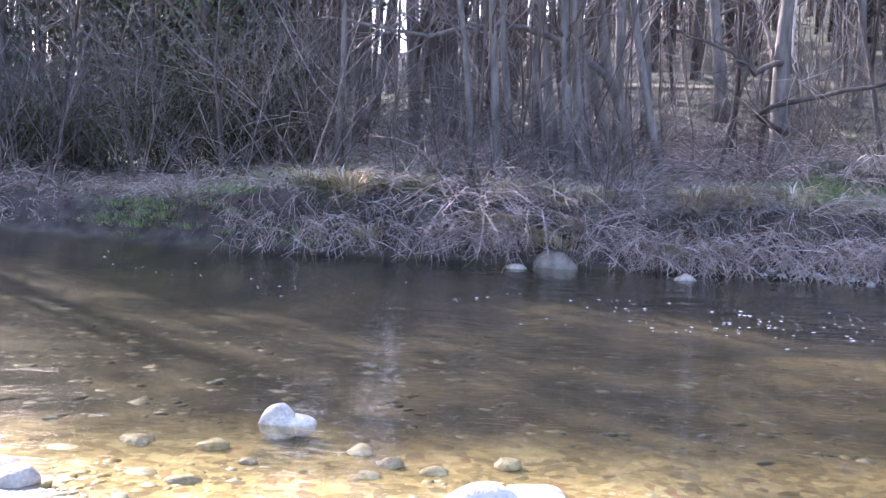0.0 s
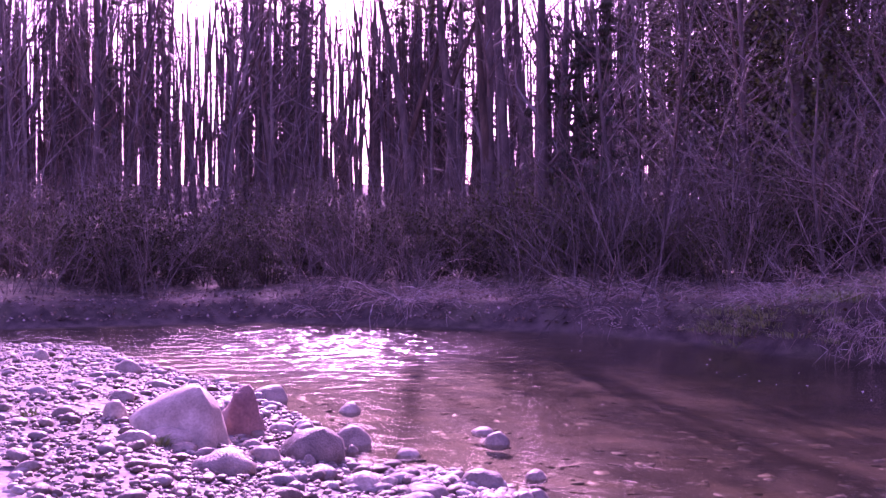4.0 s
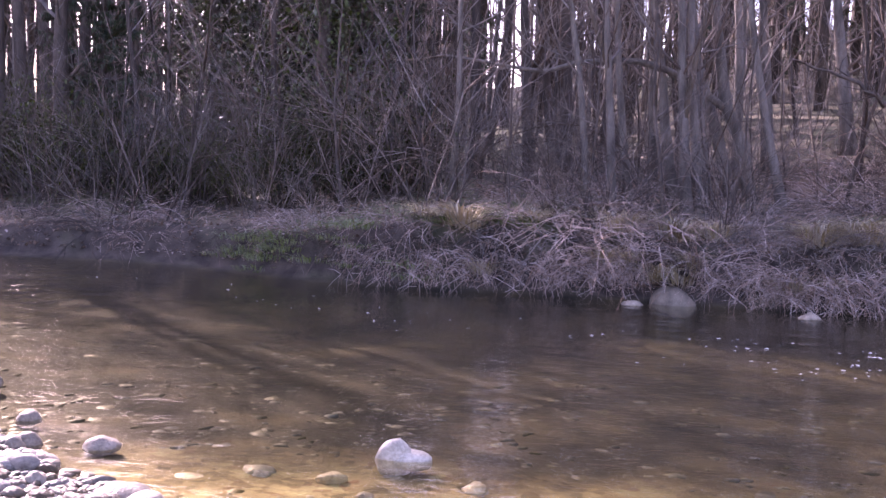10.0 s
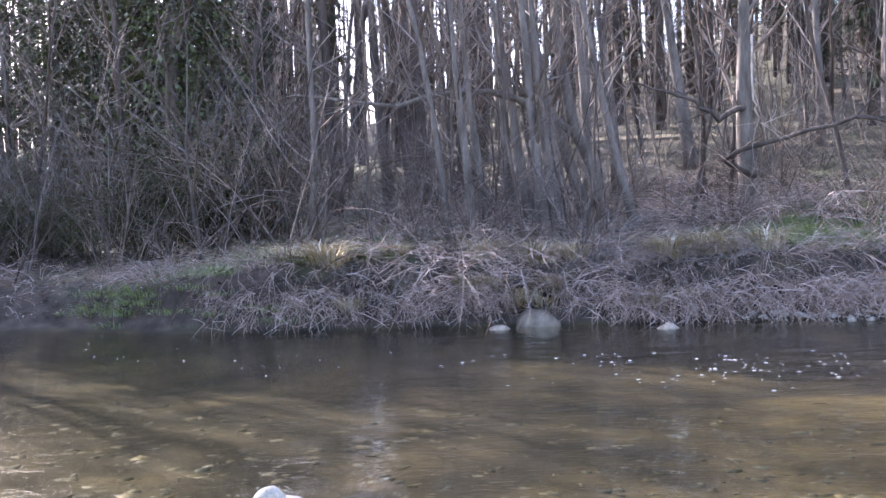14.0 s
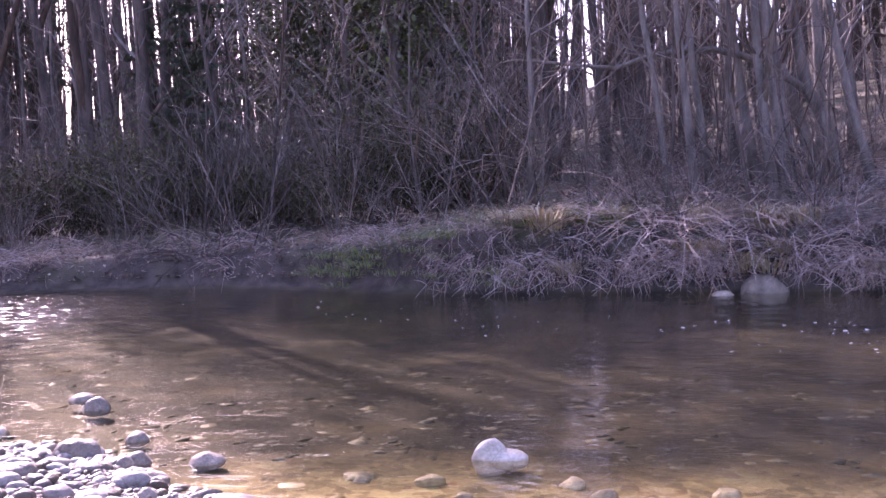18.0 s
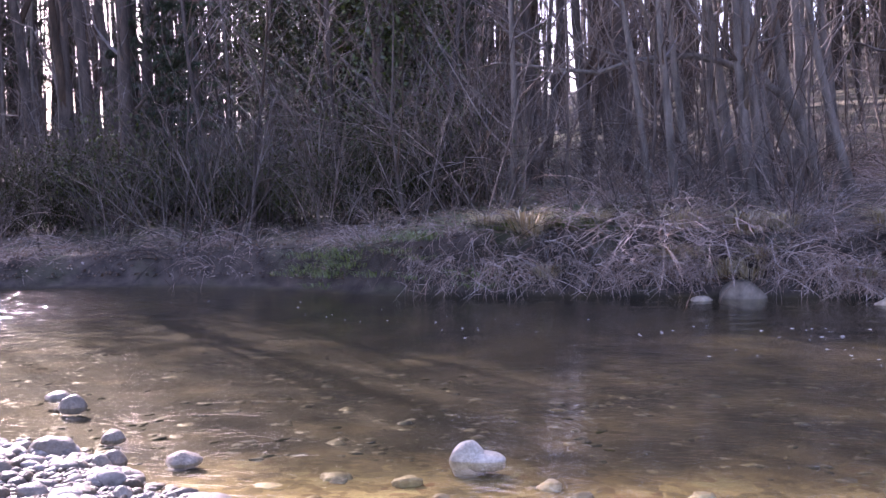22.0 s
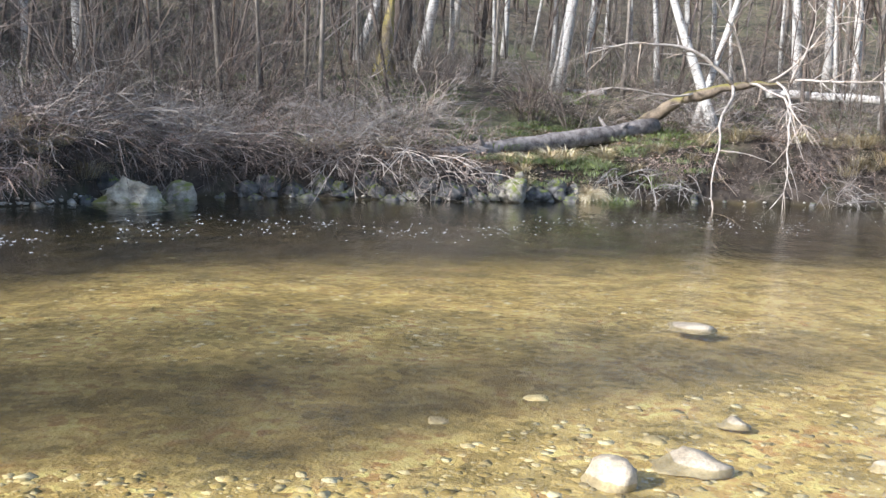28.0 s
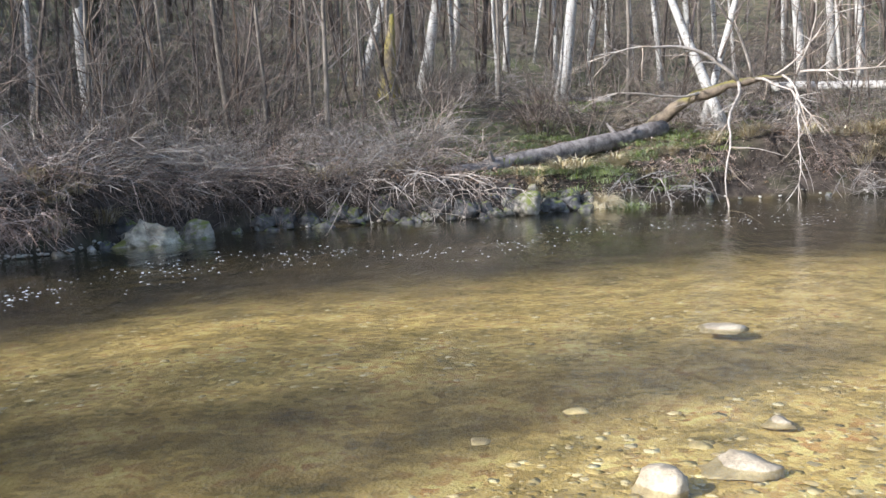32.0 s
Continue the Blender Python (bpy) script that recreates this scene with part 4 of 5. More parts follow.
def shrub(kind, seed):
    rng = random.Random(seed)
    e = tagged(new("shrub"), "leafless brown shrub of thin twigs on the bank", "shrub", "bank shrubs")
    for i in range(7):
        ob = part("stem", stem_pool[kind][rng.randrange(8)], None, e)
        a = 6.283 * i / 7 + rng.uniform(-0.4, 0.4)
        ob.matrix_local = Matrix.Translation((math.cos(a) * 0.22, math.sin(a) * 0.22, 0)) @ Matrix.Rotation(a, 4, "Z")
    return e


shrubs = [shrub(k % 4, 500 + k) for k in range(8)]
_first["shrub"] = 0
brambles = [shrub_mesh(120 + i, 36, 1.25 + 0.15 * i, 1.5, (BRAMBLE, TWIG, BRAMBLE, BRAMBLE, BARK_DARK)[i], "bramble", 0.75, 5, 0.34, 0.75) for i in range(5)]


def hanging_mesh(seed, mat=None):
    """Stems, roots and dead grass that hang over the edge of the bank; falls toward -y."""
    rng = random.Random(seed)
    b = Build()
    for _ in range(56):
        p = Vector((rng.uniform(-0.9, 0.9), rng.uniform(-0.2, 0.8), rng.uniform(-0.35, 0.15)))
        d = Vector((rng.gauss(0, 0.5), -0.6, rng.uniform(-0.3, 0.6)))
        sp = curve_pts(p, d, rng.uniform(0.35, 1.15), 6, rng, 0.3, Vector((0, 0.06, -0.36)))
        r = rng.uniform(0.0035, 0.0105)
        b.tube(sp, [r, r, r * 0.9, r * 0.75, r * 0.6, r * 0.4, r * 0.2], 3, False)
        for _ in range(5):
            k = rng.randint(0, 5)
            d2 = (sp[k + 1] - sp[k]).normalized() * 0.5 + Vector((rng.gauss(0, 0.8), rng.gauss(0, 0.8), rng.gauss(-0.05, 0.7)))
            b.tube(curve_pts(sp[k], d2, rng.uniform(0.12, 0.45), 2, rng, 0.3, Vector((0, 0, -0.1))), [r * 0.7, r * 0.5, r * 0.25], 3, False)
    return b.mesh("hanging_thatch", mat or BRAMBLE)


hangers = [hanging_mesh(140 + i, (BRAMBLE, TWIG, BRAMBLE, DEADWOOD, BARK_DARK, BARK_DARK)[i]) for i in range(6)]


def plant(me, name, label, cat, x, y, turn, scale, group, z=None, tilt=0.0):
    ob = new(name, me)
    zz = ground_at(x, y) if z is None else z
    ob.matrix_world = Matrix.Translation((x, y, zz)) @ Matrix.Rotation(turn, 4, "Z") @ Matrix.Rotation(tilt, 4, "X") @ Matrix.Diagonal((scale, scale, scale, 1))
    return tagged(ob, label, cat, group)


def on_sward(az, r):
    """The open grassy strip on top of the bank."""
    return -47 < az < -10 and 1.25 < r - along(FAR, az) < 3.7


RU = random.Random(77)
for _i in range(235):
    _az = RU.uniform(-116, 62)
    _r = along(FAR, _az) + 1.4 + 13 * RU.random() ** 1.2
    if -101 < _az < -80 and _r < along(FAR, _az) + 4.5 or in_glade(*polar(_az, _r)) or on_sward(_az, _r) or -38 < _az < -25 and _r < along(FAR, _az) + 4:
        continue
    put("shrub", shrubs, *polar(_az, _r), RU.uniform(0, 6.28), RU.uniform(0.6, 1.15) * (0.75 if _az > 27 else 1.0))
for _i in range(9):
    _az = RU.uniform(37.5, 44.5)
    put("shrub", shrubs, *polar(_az, along(FAR, _az) + RU.uniform(1.5, 6)), RU.uniform(0, 6.28), RU.uniform(0.6, 0.9))
for _i in range(26):
    _az, _s = (RU.uniform(-82, -60), RU.uniform(2.5, 7)) if _i < 14 else (RU.uniform(-115, -88), RU.uniform(4, 13))
    put("shrub", shrubs, *polar(_az, along(FAR, _az) + _s), RU.uniform(0, 6.28), RU.uniform(0.8, 1.25))
for _i in range(292):
    _az = RU.uniform(-78, 8) if _i < 115 else RU.choice((RU.uniform(8, 60), RU.uniform(-116, -100)))
    _r = along(FAR, _az) + RU.uniform(0.5, 2.4)
    if _i >= 150:
        _az = RU.uniform(-80, -40) if _i < 210 else RU.uniform(-115, -86)
        _r = along(FAR, _az) + RU.uniform(3.5 if _az < -80 else 1.5, 8)
    if _i >= 270:
        _az = RU.uniform(10, 60) if _i < 282 else RU.uniform(-114, -96)
        _r = along(FAR, _az) + RU.uniform(0.5, 3.5)
    if in_glade(*polar(_az, _r)) or on_sward(_az, _r) or -34 < _az < -27 and _r < along(FAR, _az) + 2.6:
        continue
    plant(brambles[RU.randrange(5) if _az > -60 else RU.choice((1, 4, 4, 0))], "bramble", "tangled reddish-brown bramble on the river bank", "bramble", *polar(_az, _r), RU.uniform(0, 6.28), RU.uniform(0.5, 0.95) * (0.45 if _i < 115 and -56 < _az < -24 else 1.0 if _i < 150 else 1.4 if _i < 210 else 0.75 if _i < 270 else 0.8), "bank brambles")
for _i in range(26):
    _az = RU.uniform(-40, 2)
    put("shrub", shrubs, *polar(_az, along(FAR, _az) + RU.uniform(3, 8.5)), RU.uniform(0, 6.28), RU.uniform(0.5, 0.8))
pale_brush = [shrub_mesh(170 + i, 40, 1.5, 1.3, (BLEACHED, DEADWOOD)[i % 2], "brush", 0.5, 6, 0.36, 0.6) for i in range(3)]
for _i in range(150):
    if _i < 95:
        _az = RU.uniform(-48, 4)
        _x, _y = polar(_az, along(FAR, _az) + RU.uniform(3.2, 11))
        if not in_glade(_x, _y):
            plant(brambles[RU.randrange(5)], "bramble", "low reddish-brown brambles under the trees", "bramble", _x, _y, RU.uniform(0, 6.28), RU.uniform(0.7, 1.2), "woodland brambles")
    elif _i < 120:
        _az = RU.uniform(-106, -80) if _i < 112 else RU.uniform(-112, -104)
        plant(pale_brush[_i % 3], "brush", "pale bleached brush of fine dead twigs under the birches", "brush", *polar(_az, along(FAR, _az) + RU.uniform(4.5, 10)), RU.uniform(0, 6.28), RU.uniform(0.8, 1.5), "pale brush")
    else:
        _az = RU.uniform(-114, -93)
        plant(hangers[RU.choice((1, 1, 4, 2))], "hanging_thatch", "reddish dead stems matted over the bank edge", "roots", *polar(_az, along(FAR, _az) + RU.uniform(0.35, 1.1)), radians(_az) + RU.uniform(-0.3, 0.3), RU.uniform(0.55, 0.9), "bank thatch", along(BANK, _az) * RU.uniform(0.6, 0.95))
snarls = [shrub_mesh(600 + i, 18, 1.5, 1.2, (DEADWOOD, BLEACHED, BRAMBLE, TWIG)[i], "snarl", 0.55, 8, 0.42, 1.35) for i in range(4)]
for _i in range(150):
    _az = RU.uniform(-84, -56) if _i < 62 else RU.uniform(-56, -6) if _i < 118 else RU.uniform(-113, -96)
    _s = RU.uniform(0.5, 5.5) if _i < 62 else RU.uniform(0.5, 3.0) if _i < 118 else RU.uniform(2.5, 9)
    if on_sward(_az, along(FAR, _az) + _s):
        continue
    plant(snarls[RU.choice((0, 1, 3, 3)) if _i < 62 or _i >= 118 else RU.choice((2, 2, 3, 0))], "snarl", "crooked dead branches snarled together on the bank", "brushwood", *polar(_az, along(FAR, _az) + _s), RU.uniform(0, 6.28),
          RU.uniform(0.55, 1.05) * (0.5 if -56 < _az < -6 else 1.0), "snarled branches", tilt=RU.uniform(-0.7, 0.7))
for _i in range(44):
    _az = RU.uniform(-82, -58)
    plant(pale_brush[_i % 3], "brush", "tangled brush of fine grey dead twigs on the bank", "brush", *polar(_az, along(FAR, _az) + RU.uniform(1.2, 6.5)), RU.uniform(0, 6.28), RU.uniform(0.6, 1.1), "pale brush", tilt=RU.uniform(-0.5, 0.5))
for _i in range(105):
    _az = -114 + 176 * (_i + RU.uniform(-0.3, 0.3)) / 105
    _r = along(FAR, _az) + RU.uniform(0.5, 1.2)
    _x, _y = polar(_az, _r)
    if -96 < _az < -82 and RU.random() < 0.6:
        continue
    plant(hangers[RU.choice((1, 4, 4, 5)) if _az < -60 or _az > 10 else RU.randrange(4)], "hanging_thatch", "dead stems and roots hanging over the bank edge", "roots", _x, _y, radians(_az) + RU.uniform(-0.3, 0.3), RU.uniform(0.5, 1.1) * (0.65 if _az > 12 or _az < -82 else 1.0), "bank thatch", along(BANK, _az) * 0.85)


# ---- the far woods, nobody could count them ----
def far_woods():
    rng = random.Random(51)
    b = Build()
    for _ in range(2100):
        az = rng.uniform(-122, 66) if _ < 1400 else rng.uniform(6, 62)
        s = rng.uniform(34, 90)
        r = along(FAR, az) + s
        if any(abs(az - g) < w for g, w in GAPS) and rng.random() < 0.5:
            continue
        x, y = polar(az, r)
        g = ground_at(x, y)
        h = r * rng.uniform(0.17, 0.24)
        lean = Vector((rng.gauss(0, 0.04), rng.gauss(0, 0.04), 1))
        rad = rng.uniform(0.07, 0.2)
        p = Vector((x, y, g - 0.3))
        b.tube([p, p + lean * h * 0.5, p + lean * h], [rad, rad * 0.7, 0.02], 4, False)
        for _ in range(12):
            q = p + lean * h * rng.uniform(0.1, 0.98)
            a = rng.uniform(0, 6.283)
            tw = curve_pts(q, Vector((math.cos(a), math.sin(a), rng.uniform(0.1, 1.4))), rng.uniform(0.8, 2.6), 2, rng, 0.3)
            b.tube(tw, [0.035, 0.02, 0.008], 3, False)
    return tagged(new("far_woods", b.mesh("far_woods", BARK_DARK)), "dense bare grey-brown woods on the far slope", "woods", kind="stuff")


far_woods()


def thicket(name, seed, count, where, tall_by, lean, mat, label, thin=1.0):
    """Fine stems with side twigs, joined; where gives a bearing and the way behind the bank's edge."""
    rng = random.Random(seed)
    b = Build()
    for i in range(count):
        az, s = where(rng, i)
        x, y = polar(az, along(FAR, az) + s)
        if in_glade(x, y):
            continue
        h = rng.uniform(*tall_by)
        p = Vector((x, y, ground_at(x, y) - 0.1))
        st = curve_pts(p, Vector((rng.gauss(0, lean), rng.gauss(0, lean), 1)), h, 4, rng, 0.1 + lean * 0.5)
        r = rng.uniform(0.008, 0.028) * thin
        b.tube(st, [r, r * 0.85, r * 0.65, r * 0.45, r * 0.15], 3, False)
        for _ in range(7):
            k = rng.randint(0, 3)
            d = Vector((rng.gauss(0, 0.7), rng.gauss(0, 0.7), rng.uniform(0.2, 1.0)))
            b.tube(curve_pts(st[k].lerp(st[k + 1], rng.random()), d, h * rng.uniform(0.12, 0.35), 2, rng, 0.3), [r * 0.4, r * 0.3, r * 0.12], 3, False)
    return tagged(new(name, b.mesh(name, mat)), label, "undergrowth", kind="stuff")


thicket("thicket", 53, 2000, lambda rng, i: (rng.uniform(-82, 62) if i < 1500 else rng.uniform(-118, -8), rng.uniform(7, 40)), (1.5, 5.0), 0.14, BRUSH, "fine brown brushwood filling the woods")
thicket("upstream_thicket", 54, 1500, lambda rng, i: (rng.uniform(6, 62), rng.uniform(3.0, 22)), (1.0, 3.4), 0.28, BARK_DARK, "dark tangled brushwood behind the upstream bank", 0.55)


def leafy_bush(seed):
    """A rounded evergreen bush: arching stems under a ragged shell of small leaves."""
    rng = random.Random(seed)
    stems, leaves = Build(), Build()
    for _ in range(26):
        a = rng.uniform(0, 6.283)
        sp = curve_pts(Vector((math.cos(a) * 0.15, math.sin(a) * 0.15, -0.1)), Vector((math.cos(a) * 0.5, math.sin(a) * 0.5, 1)), rng.uniform(1.4, 2.6), 5, rng, 0.2, Vector((0, 0, -0.05)))
        stems.tube(sp, [0.016, 0.014, 0.011, 0.008, 0.006, 0.003], 4, False)
        for _ in range(110):
            k = rng.randint(1, 4)
            q = sp[k].lerp(sp[k + 1], rng.random()) + Vector((rng.gauss(0, 0.2), rng.gauss(0, 0.2), rng.gauss(0, 0.16)))
            leaves.blade(q, Vector((rng.gauss(0, 1), rng.gauss(0, 1), rng.gauss(-0.2, 0.7))).normalized(), rng.uniform(0.05, 0.11), rng.uniform(0.025, 0.05), bend=0.5)
    e = tagged(new("leafy_bush"), "dark olive evergreen bush behind the upstream bank", "bush", "leafy bushes")
    part("stem", stems, BARK_DARK, e)
    part("foliage", leaves, BUSH, e)
    return e


bushes = [leafy_bush(700 + i) for i in range(3)]
_first["bush"] = 0
_rb = random.Random(71)
for _i in range(46):
    _az = 10 + 51 * (_i + _rb.uniform(-0.4, 0.4)) / 46
    _x, _y = polar(_az, along(FAR, _az) + _rb.uniform(2.6, 7.5))
    if not in_glade(_x, _y):
        put("bush", bushes, _x, _y, _rb.uniform(0, 6.28), _rb.uniform(0.6, 1.15))


# a second, lower row of roots that hides the bare soil of the bank
for _i in range(96):
    _az = -72 + 84 * (_i + RU.uniform(-0.35, 0.35)) / 96
    if _az < -59 or abs(_az + 6.6) < 2.6 or abs(_az + 52) < 2 or _az > 0 and RU.random() < 0.6:
        continue
    plant(hangers[RU.choice((0, 2, 2)) if _az > -59 else RU.choice((1, 4, 5))], "hanging_thatch", "brown roots and dead grass hanging down the bank face", "roots", *polar(_az, along(FAR, _az) + RU.uniform(0.05, 0.4)), radians(_az) + RU.uniform(-0.4, 0.4), RU.uniform(0.55, 0.95) * (0.75 if _az > -14 else 1.0), "bank thatch", along(BANK, _az) * RU.uniform(0.45, 0.65))


# ---- stones of the gravel bar and the shallows: x, y, width, height shown ----
BAR = [(-4.43, 4.74, 0.43, 0.22), (-4.81, 5.6, 0.32, 0.17), (-6.75, 6.75, 0.38, 0.18), (-5.07, 4.08, 0.35, 0.09), (-4.27, 3.78, 0.36, 0.12), (-3.79, 4.95, 0.19, 0.05), (-3.26, 4.95, 0.29, 0.10),
       (-3.79, 4.45, 0.25, 0.09), (-4.51, 4.36, 0.21, 0.10), (-4.25, 5.55, 0.20, 0.08), (-8.88, 6.8, 0.31, 0.14), (-5.75, 4.2, 0.18, 0.12), (-4.64, 5.4, 0.10, 0.09), (-4.47, 4.62, 0.10, 0.07),
       (-4.35, 4.6, 0.10, 0.06), (-4.58, 4.13, 0.20, 0.07), (-3.52, 4.75, 0.18, 0.05), (-3.36, 4.5, 0.28, 0.08), (-7.46, 7.1, 0.18, 0.09), (-7.31, 6.2, 0.12, 0.08), (-2.86, 4.77, 0.11, 0.08),
       (-7.8, 6.3, 0.29, 0.08), (-6.7, 5.0, 0.21, 0.10), (-3.77, 4.67, 0.13, 0.05), (-4.85, 4.6, 0.15, 0.05), (-4.85, 4.0, 0.17, 0.06), (-4.99, 3.75, 0.24, 0.08), (-10.72, 6.99, 0.20, 0.12),
       (-2.0, 4.2, 0.31, 0.09), (-2.52, 4.45, 0.11, 0.06), (-2.45, 4.25, 0.11, 0.06), (-1.83, 4.06, 0.21, 0.07)]
for _i, (_x, _y, _w, _h) in enumerate(BAR):
    _k = 1 + 0.2 * _w / math.hypot(_x, _y)
    stone(_x * _k, _y * _k, _w, _h, "smooth grey river stone lying on the gravel bar", STONE_TAN if _i % 4 == 3 else STONE, seed=_i, edge=0.2, group="gravel bar stones", flare=0.03, rough=0.2)
stone(-5.2, 4.32, 0.63, 0.38, "large pale grey rounded boulder on the gravel", STONE_TAN, "boulder", 51, 0.7)
stone(-5.35, 5.0, 0.36, 0.33, "upright pointed reddish stone on the gravel", STONE_RED, "red_boulder", 53, 0.7, 0.26)
for _i, (_x, _y, _w, _h) in enumerate([(-3.94, 6.27, 0.21, 0.10), (-2.5, 5.02, 0.20, 0.07), (-2.9, 4.95, 0.17, 0.08), (-3.17, 5.45, 0.15, 0.07), (-4.24, 6.57, 0.21, 0.06), (-5.76, 6.75, 0.19, 0.10)]):
    stone(_x, _y, _w, _h, "rounded grey stone rising out of the shallow water", STONE, seed=60 + _i, base=-0.015, edge=0.2, group="stones in the shallows", flare=0.03, rough=0.2)
stone(-0.91, 5.22, 0.21, 0.12, "white rounded stone rising out of the water", STONE_WHITE, "white_stone", 70, 0.1, base=-0.02, turn=0.2, flare=0.0, rough=0.08)
stone(-0.83, 5.24, 0.27, 0.06, "low pale stone beside the white one in the water", STONE_WHITE, seed=77, base=-0.02, edge=0.1, flare=0.0, rough=0.1)
stone(0.17, 4.03, 0.34, 0.125, "pale rounded stone at the water's edge", STONE_PALE, seed=72, base=0.0)
stone(0.41, 4.27, 0.29, 0.05, "flat ochre slab just under the water", STONE_BED, "slab", 73, 0.8, base=-0.01)
SUNKEN = [(-1.42, 4.43, 0.17, 0.05), (-1.19, 4.37, 0.22, 0.055), (-1.20, 4.95, 0.16, 0.05), (-0.38, 4.58, 0.12, 0.04), (-0.27, 4.78, 0.14, 0.05), (-0.05, 4.70, 0.15, 0.04), (-1.14, 4.12, 0.17, 0.05),
          (-0.97, 4.72, 0.10, 0.03), (0.32, 4.86, 0.15, 0.04), (-1.61, 5.0, 0.18, 0.045), (0.82, 4.14, 0.11, 0.04), (-0.86, 4.06, 0.20, 0.05), (-0.44, 4.97, 0.14, 0.04),
          (-1.58, 4.93, 0.10, 0.04), (-1.92, 4.79, 0.21, 0.04), (5.58, -1.86, 0.15, 0.05), (4.62, -1.01, 0.12, 0.04), (4.57, -1.22, 0.15, 0.045), (4.30, -1.32, 0.18, 0.045), (4.04, -1.26, 0.10, 0.04),
          (3.90, -1.10, 0.11, 0.03), (4.30, 0.05, 0.30, 0.035), (4.75, -0.62, 0.11, 0.05), (4.9, -0.52, 0.17, 0.05), (5.84, -1.91, 0.12, 0.04), (5.0, 0.6, 0.14, 0.03), (5.6, 0.1, 0.17, 0.03)]
for _i, (_x, _y, _w, _h) in enumerate(SUNKEN):
    stone(_x, _y, _w, _h, "flat amber stone under the clear water", STONE_TAN if _i % 3 == 1 else STONE_BED, seed=80 + _i, base=-0.078, edge=0.7, group="stones under the water", flare=0.0)
for _i, (_x, _y, _w, _h) in enumerate([(4.18, -0.29, 0.27, 0.115), (4.47, -0.67, 0.36, 0.075), (3.80, -0.46, 0.30, 0.11), (5.2, -0.97, 0.20, 0.05), (4.66, -1.57, 0.15, 0.05), (4.02, -1.45, 0.17, 0.08), (4.28, -1.54, 0.2, 0.05), (4.5, -1.84, 0.17, 0.06), (4.1, -1.75, 0.2, 0.09)]):
    stone(_x, _y, _w, _h, "sunlit tan stone breaking the shallow water", STONE_TAN, seed=100 + _i, base=-0.03, edge=0.95, group="pale stones in the shallows")
stone(7.85, -1.06, 0.40, 0.05, "flat tan stone awash in the river", STONE_TAN, "flat_stone", 110, 0.6, base=-0.03)

# far bank rocks
stone(1.47, 13.2, 0.66, 0.28, "pale grey boulder at the foot of the bank", STONE, "boulder", 127, 0.6, base=-0.06, depth=0.5, flare=0.32, turn=0.0)
stone(0.93, 12.9, 0.26, 0.06, "small pale stone beside the boulder in the water", STONE, seed=121, base=0.0)
stone(3.05, 12.4, 0.24, 0.07, "small grey stone standing out of the river", STONE, seed=122, base=0.0)
stone(15.95, 7.35, 1.15, 0.38, "large lichen-spotted limestone boulder at the water's edge", LIMESTONE, "boulder", 123, 1.0, base=-0.04, sub=4, flare=0.4)
stone(16.95, 6.95, 0.6, 0.3, "mossy boulder beside the large pale one", STONE_MOSS, "boulder", 124, 0.6, base=0.0)
stone(13.2, 9.6, 0.55, 0.30, "square grey block of stone at the waterline", LIMESTONE, "block", 125, 0.95, base=0.06)
stone(20.6, 1.15, 0.8, 0.46, "mossy blocky boulder under the fallen log", STONE_MOSS, "boulder", 126, 0.85, base=0.12)
_rr = random.Random(5)
for _i in range(165):
    if _i < 55:
        _az, _s = _rr.uniform(-66, -20), _rr.uniform(-0.2, 0.4)
        _w = 0.07 + 0.25 * _rr.random() ** 2
        _what = ("grey rock at the foot of the bank", STONE)
    else:
        _az, _s = (_rr.uniform(-90.5, -62), _rr.uniform(-0.15, 0.6)) if _i < 145 else (_rr.uniform(-112, -90), _rr.uniform(-0.1, 0.1))
        _w = (0.16 + 0.5 * _rr.random() ** 2.2) * (1.0 if _i < 145 else 0.5)
        _what = ("dark mossy rock of the bank footing", ROCK_DARK) if _i % 6 else ("grey mossy rock of the bank footing", STONE_MOSS)
    stone(*polar(_az, along(FAR, _az) + _s), _w, _w * _rr.uniform(0.35, 0.65), _what[0], _what[1], "rock", 130 + _i, 1.0, sub=3 if _w > 0.25 else 2,
          base=max(-0.04, _s * 0.5) if _i >= 55 else _rr.uniform(-0.05, 0.03), group="bank foot rocks")

for _i in range(44):
    _az, _s = _rr.uniform(-90, -75), _rr.uniform(0.1, 0.75)
    _w = _rr.uniform(0.22, 0.5)
    stone(*polar(_az, along(FAR, _az) + _s), _w, _w * _rr.uniform(0.45, 0.75), "dark angular rock piled at the foot of the bank", ROCK_DARK if _i % 4 else STONE_MOSS, "rock", 330 + _i, 1.0,
          base=0.02 + 0.5 * _s, group="bank foot rocks")


# ---- fallen wood ----
def log_between(a, b, r0, r1, mat, label, name="fallen_log", seed=0, sides=12, sag=0.0, stubs=4):
    rng = random.Random(seed)
    bld = Build()
    a, b = Vector(a), Vector(b)
    n = 14
    pts = [a.lerp(b, k / n) + Vector((rng.uniform(-1, 1), rng.uniform(-1, 1), rng.uniform(-1, 1))) * r0 * 0.12 - Vector((0, 0, sag * math.sin(math.pi * k / n))) for k in range(n + 1)]
    bld.tube(pts, [(r0 + (r1 - r0) * k / n) * rng.uniform(0.93, 1.07) for k in range(n + 1)], sides)
    e = tagged(new(name), label, "log")
    part("stem", bld, mat, e)
    for _ in range(stubs):
        k = rng.randint(3, n - 2)
        st = Build()
        d = Vector((rng.gauss(0, 1), rng.gauss(0, 1), rng.uniform(0.2, 1)))
        st.tube(curve_pts(pts[k], d, r0 * rng.uniform(1.5, 4), 2, rng, 0.2), [r1 * 0.4, r1 * 0.3, r1 * 0.12], 5)
        part("branch_stub", st, mat, e)
    return e


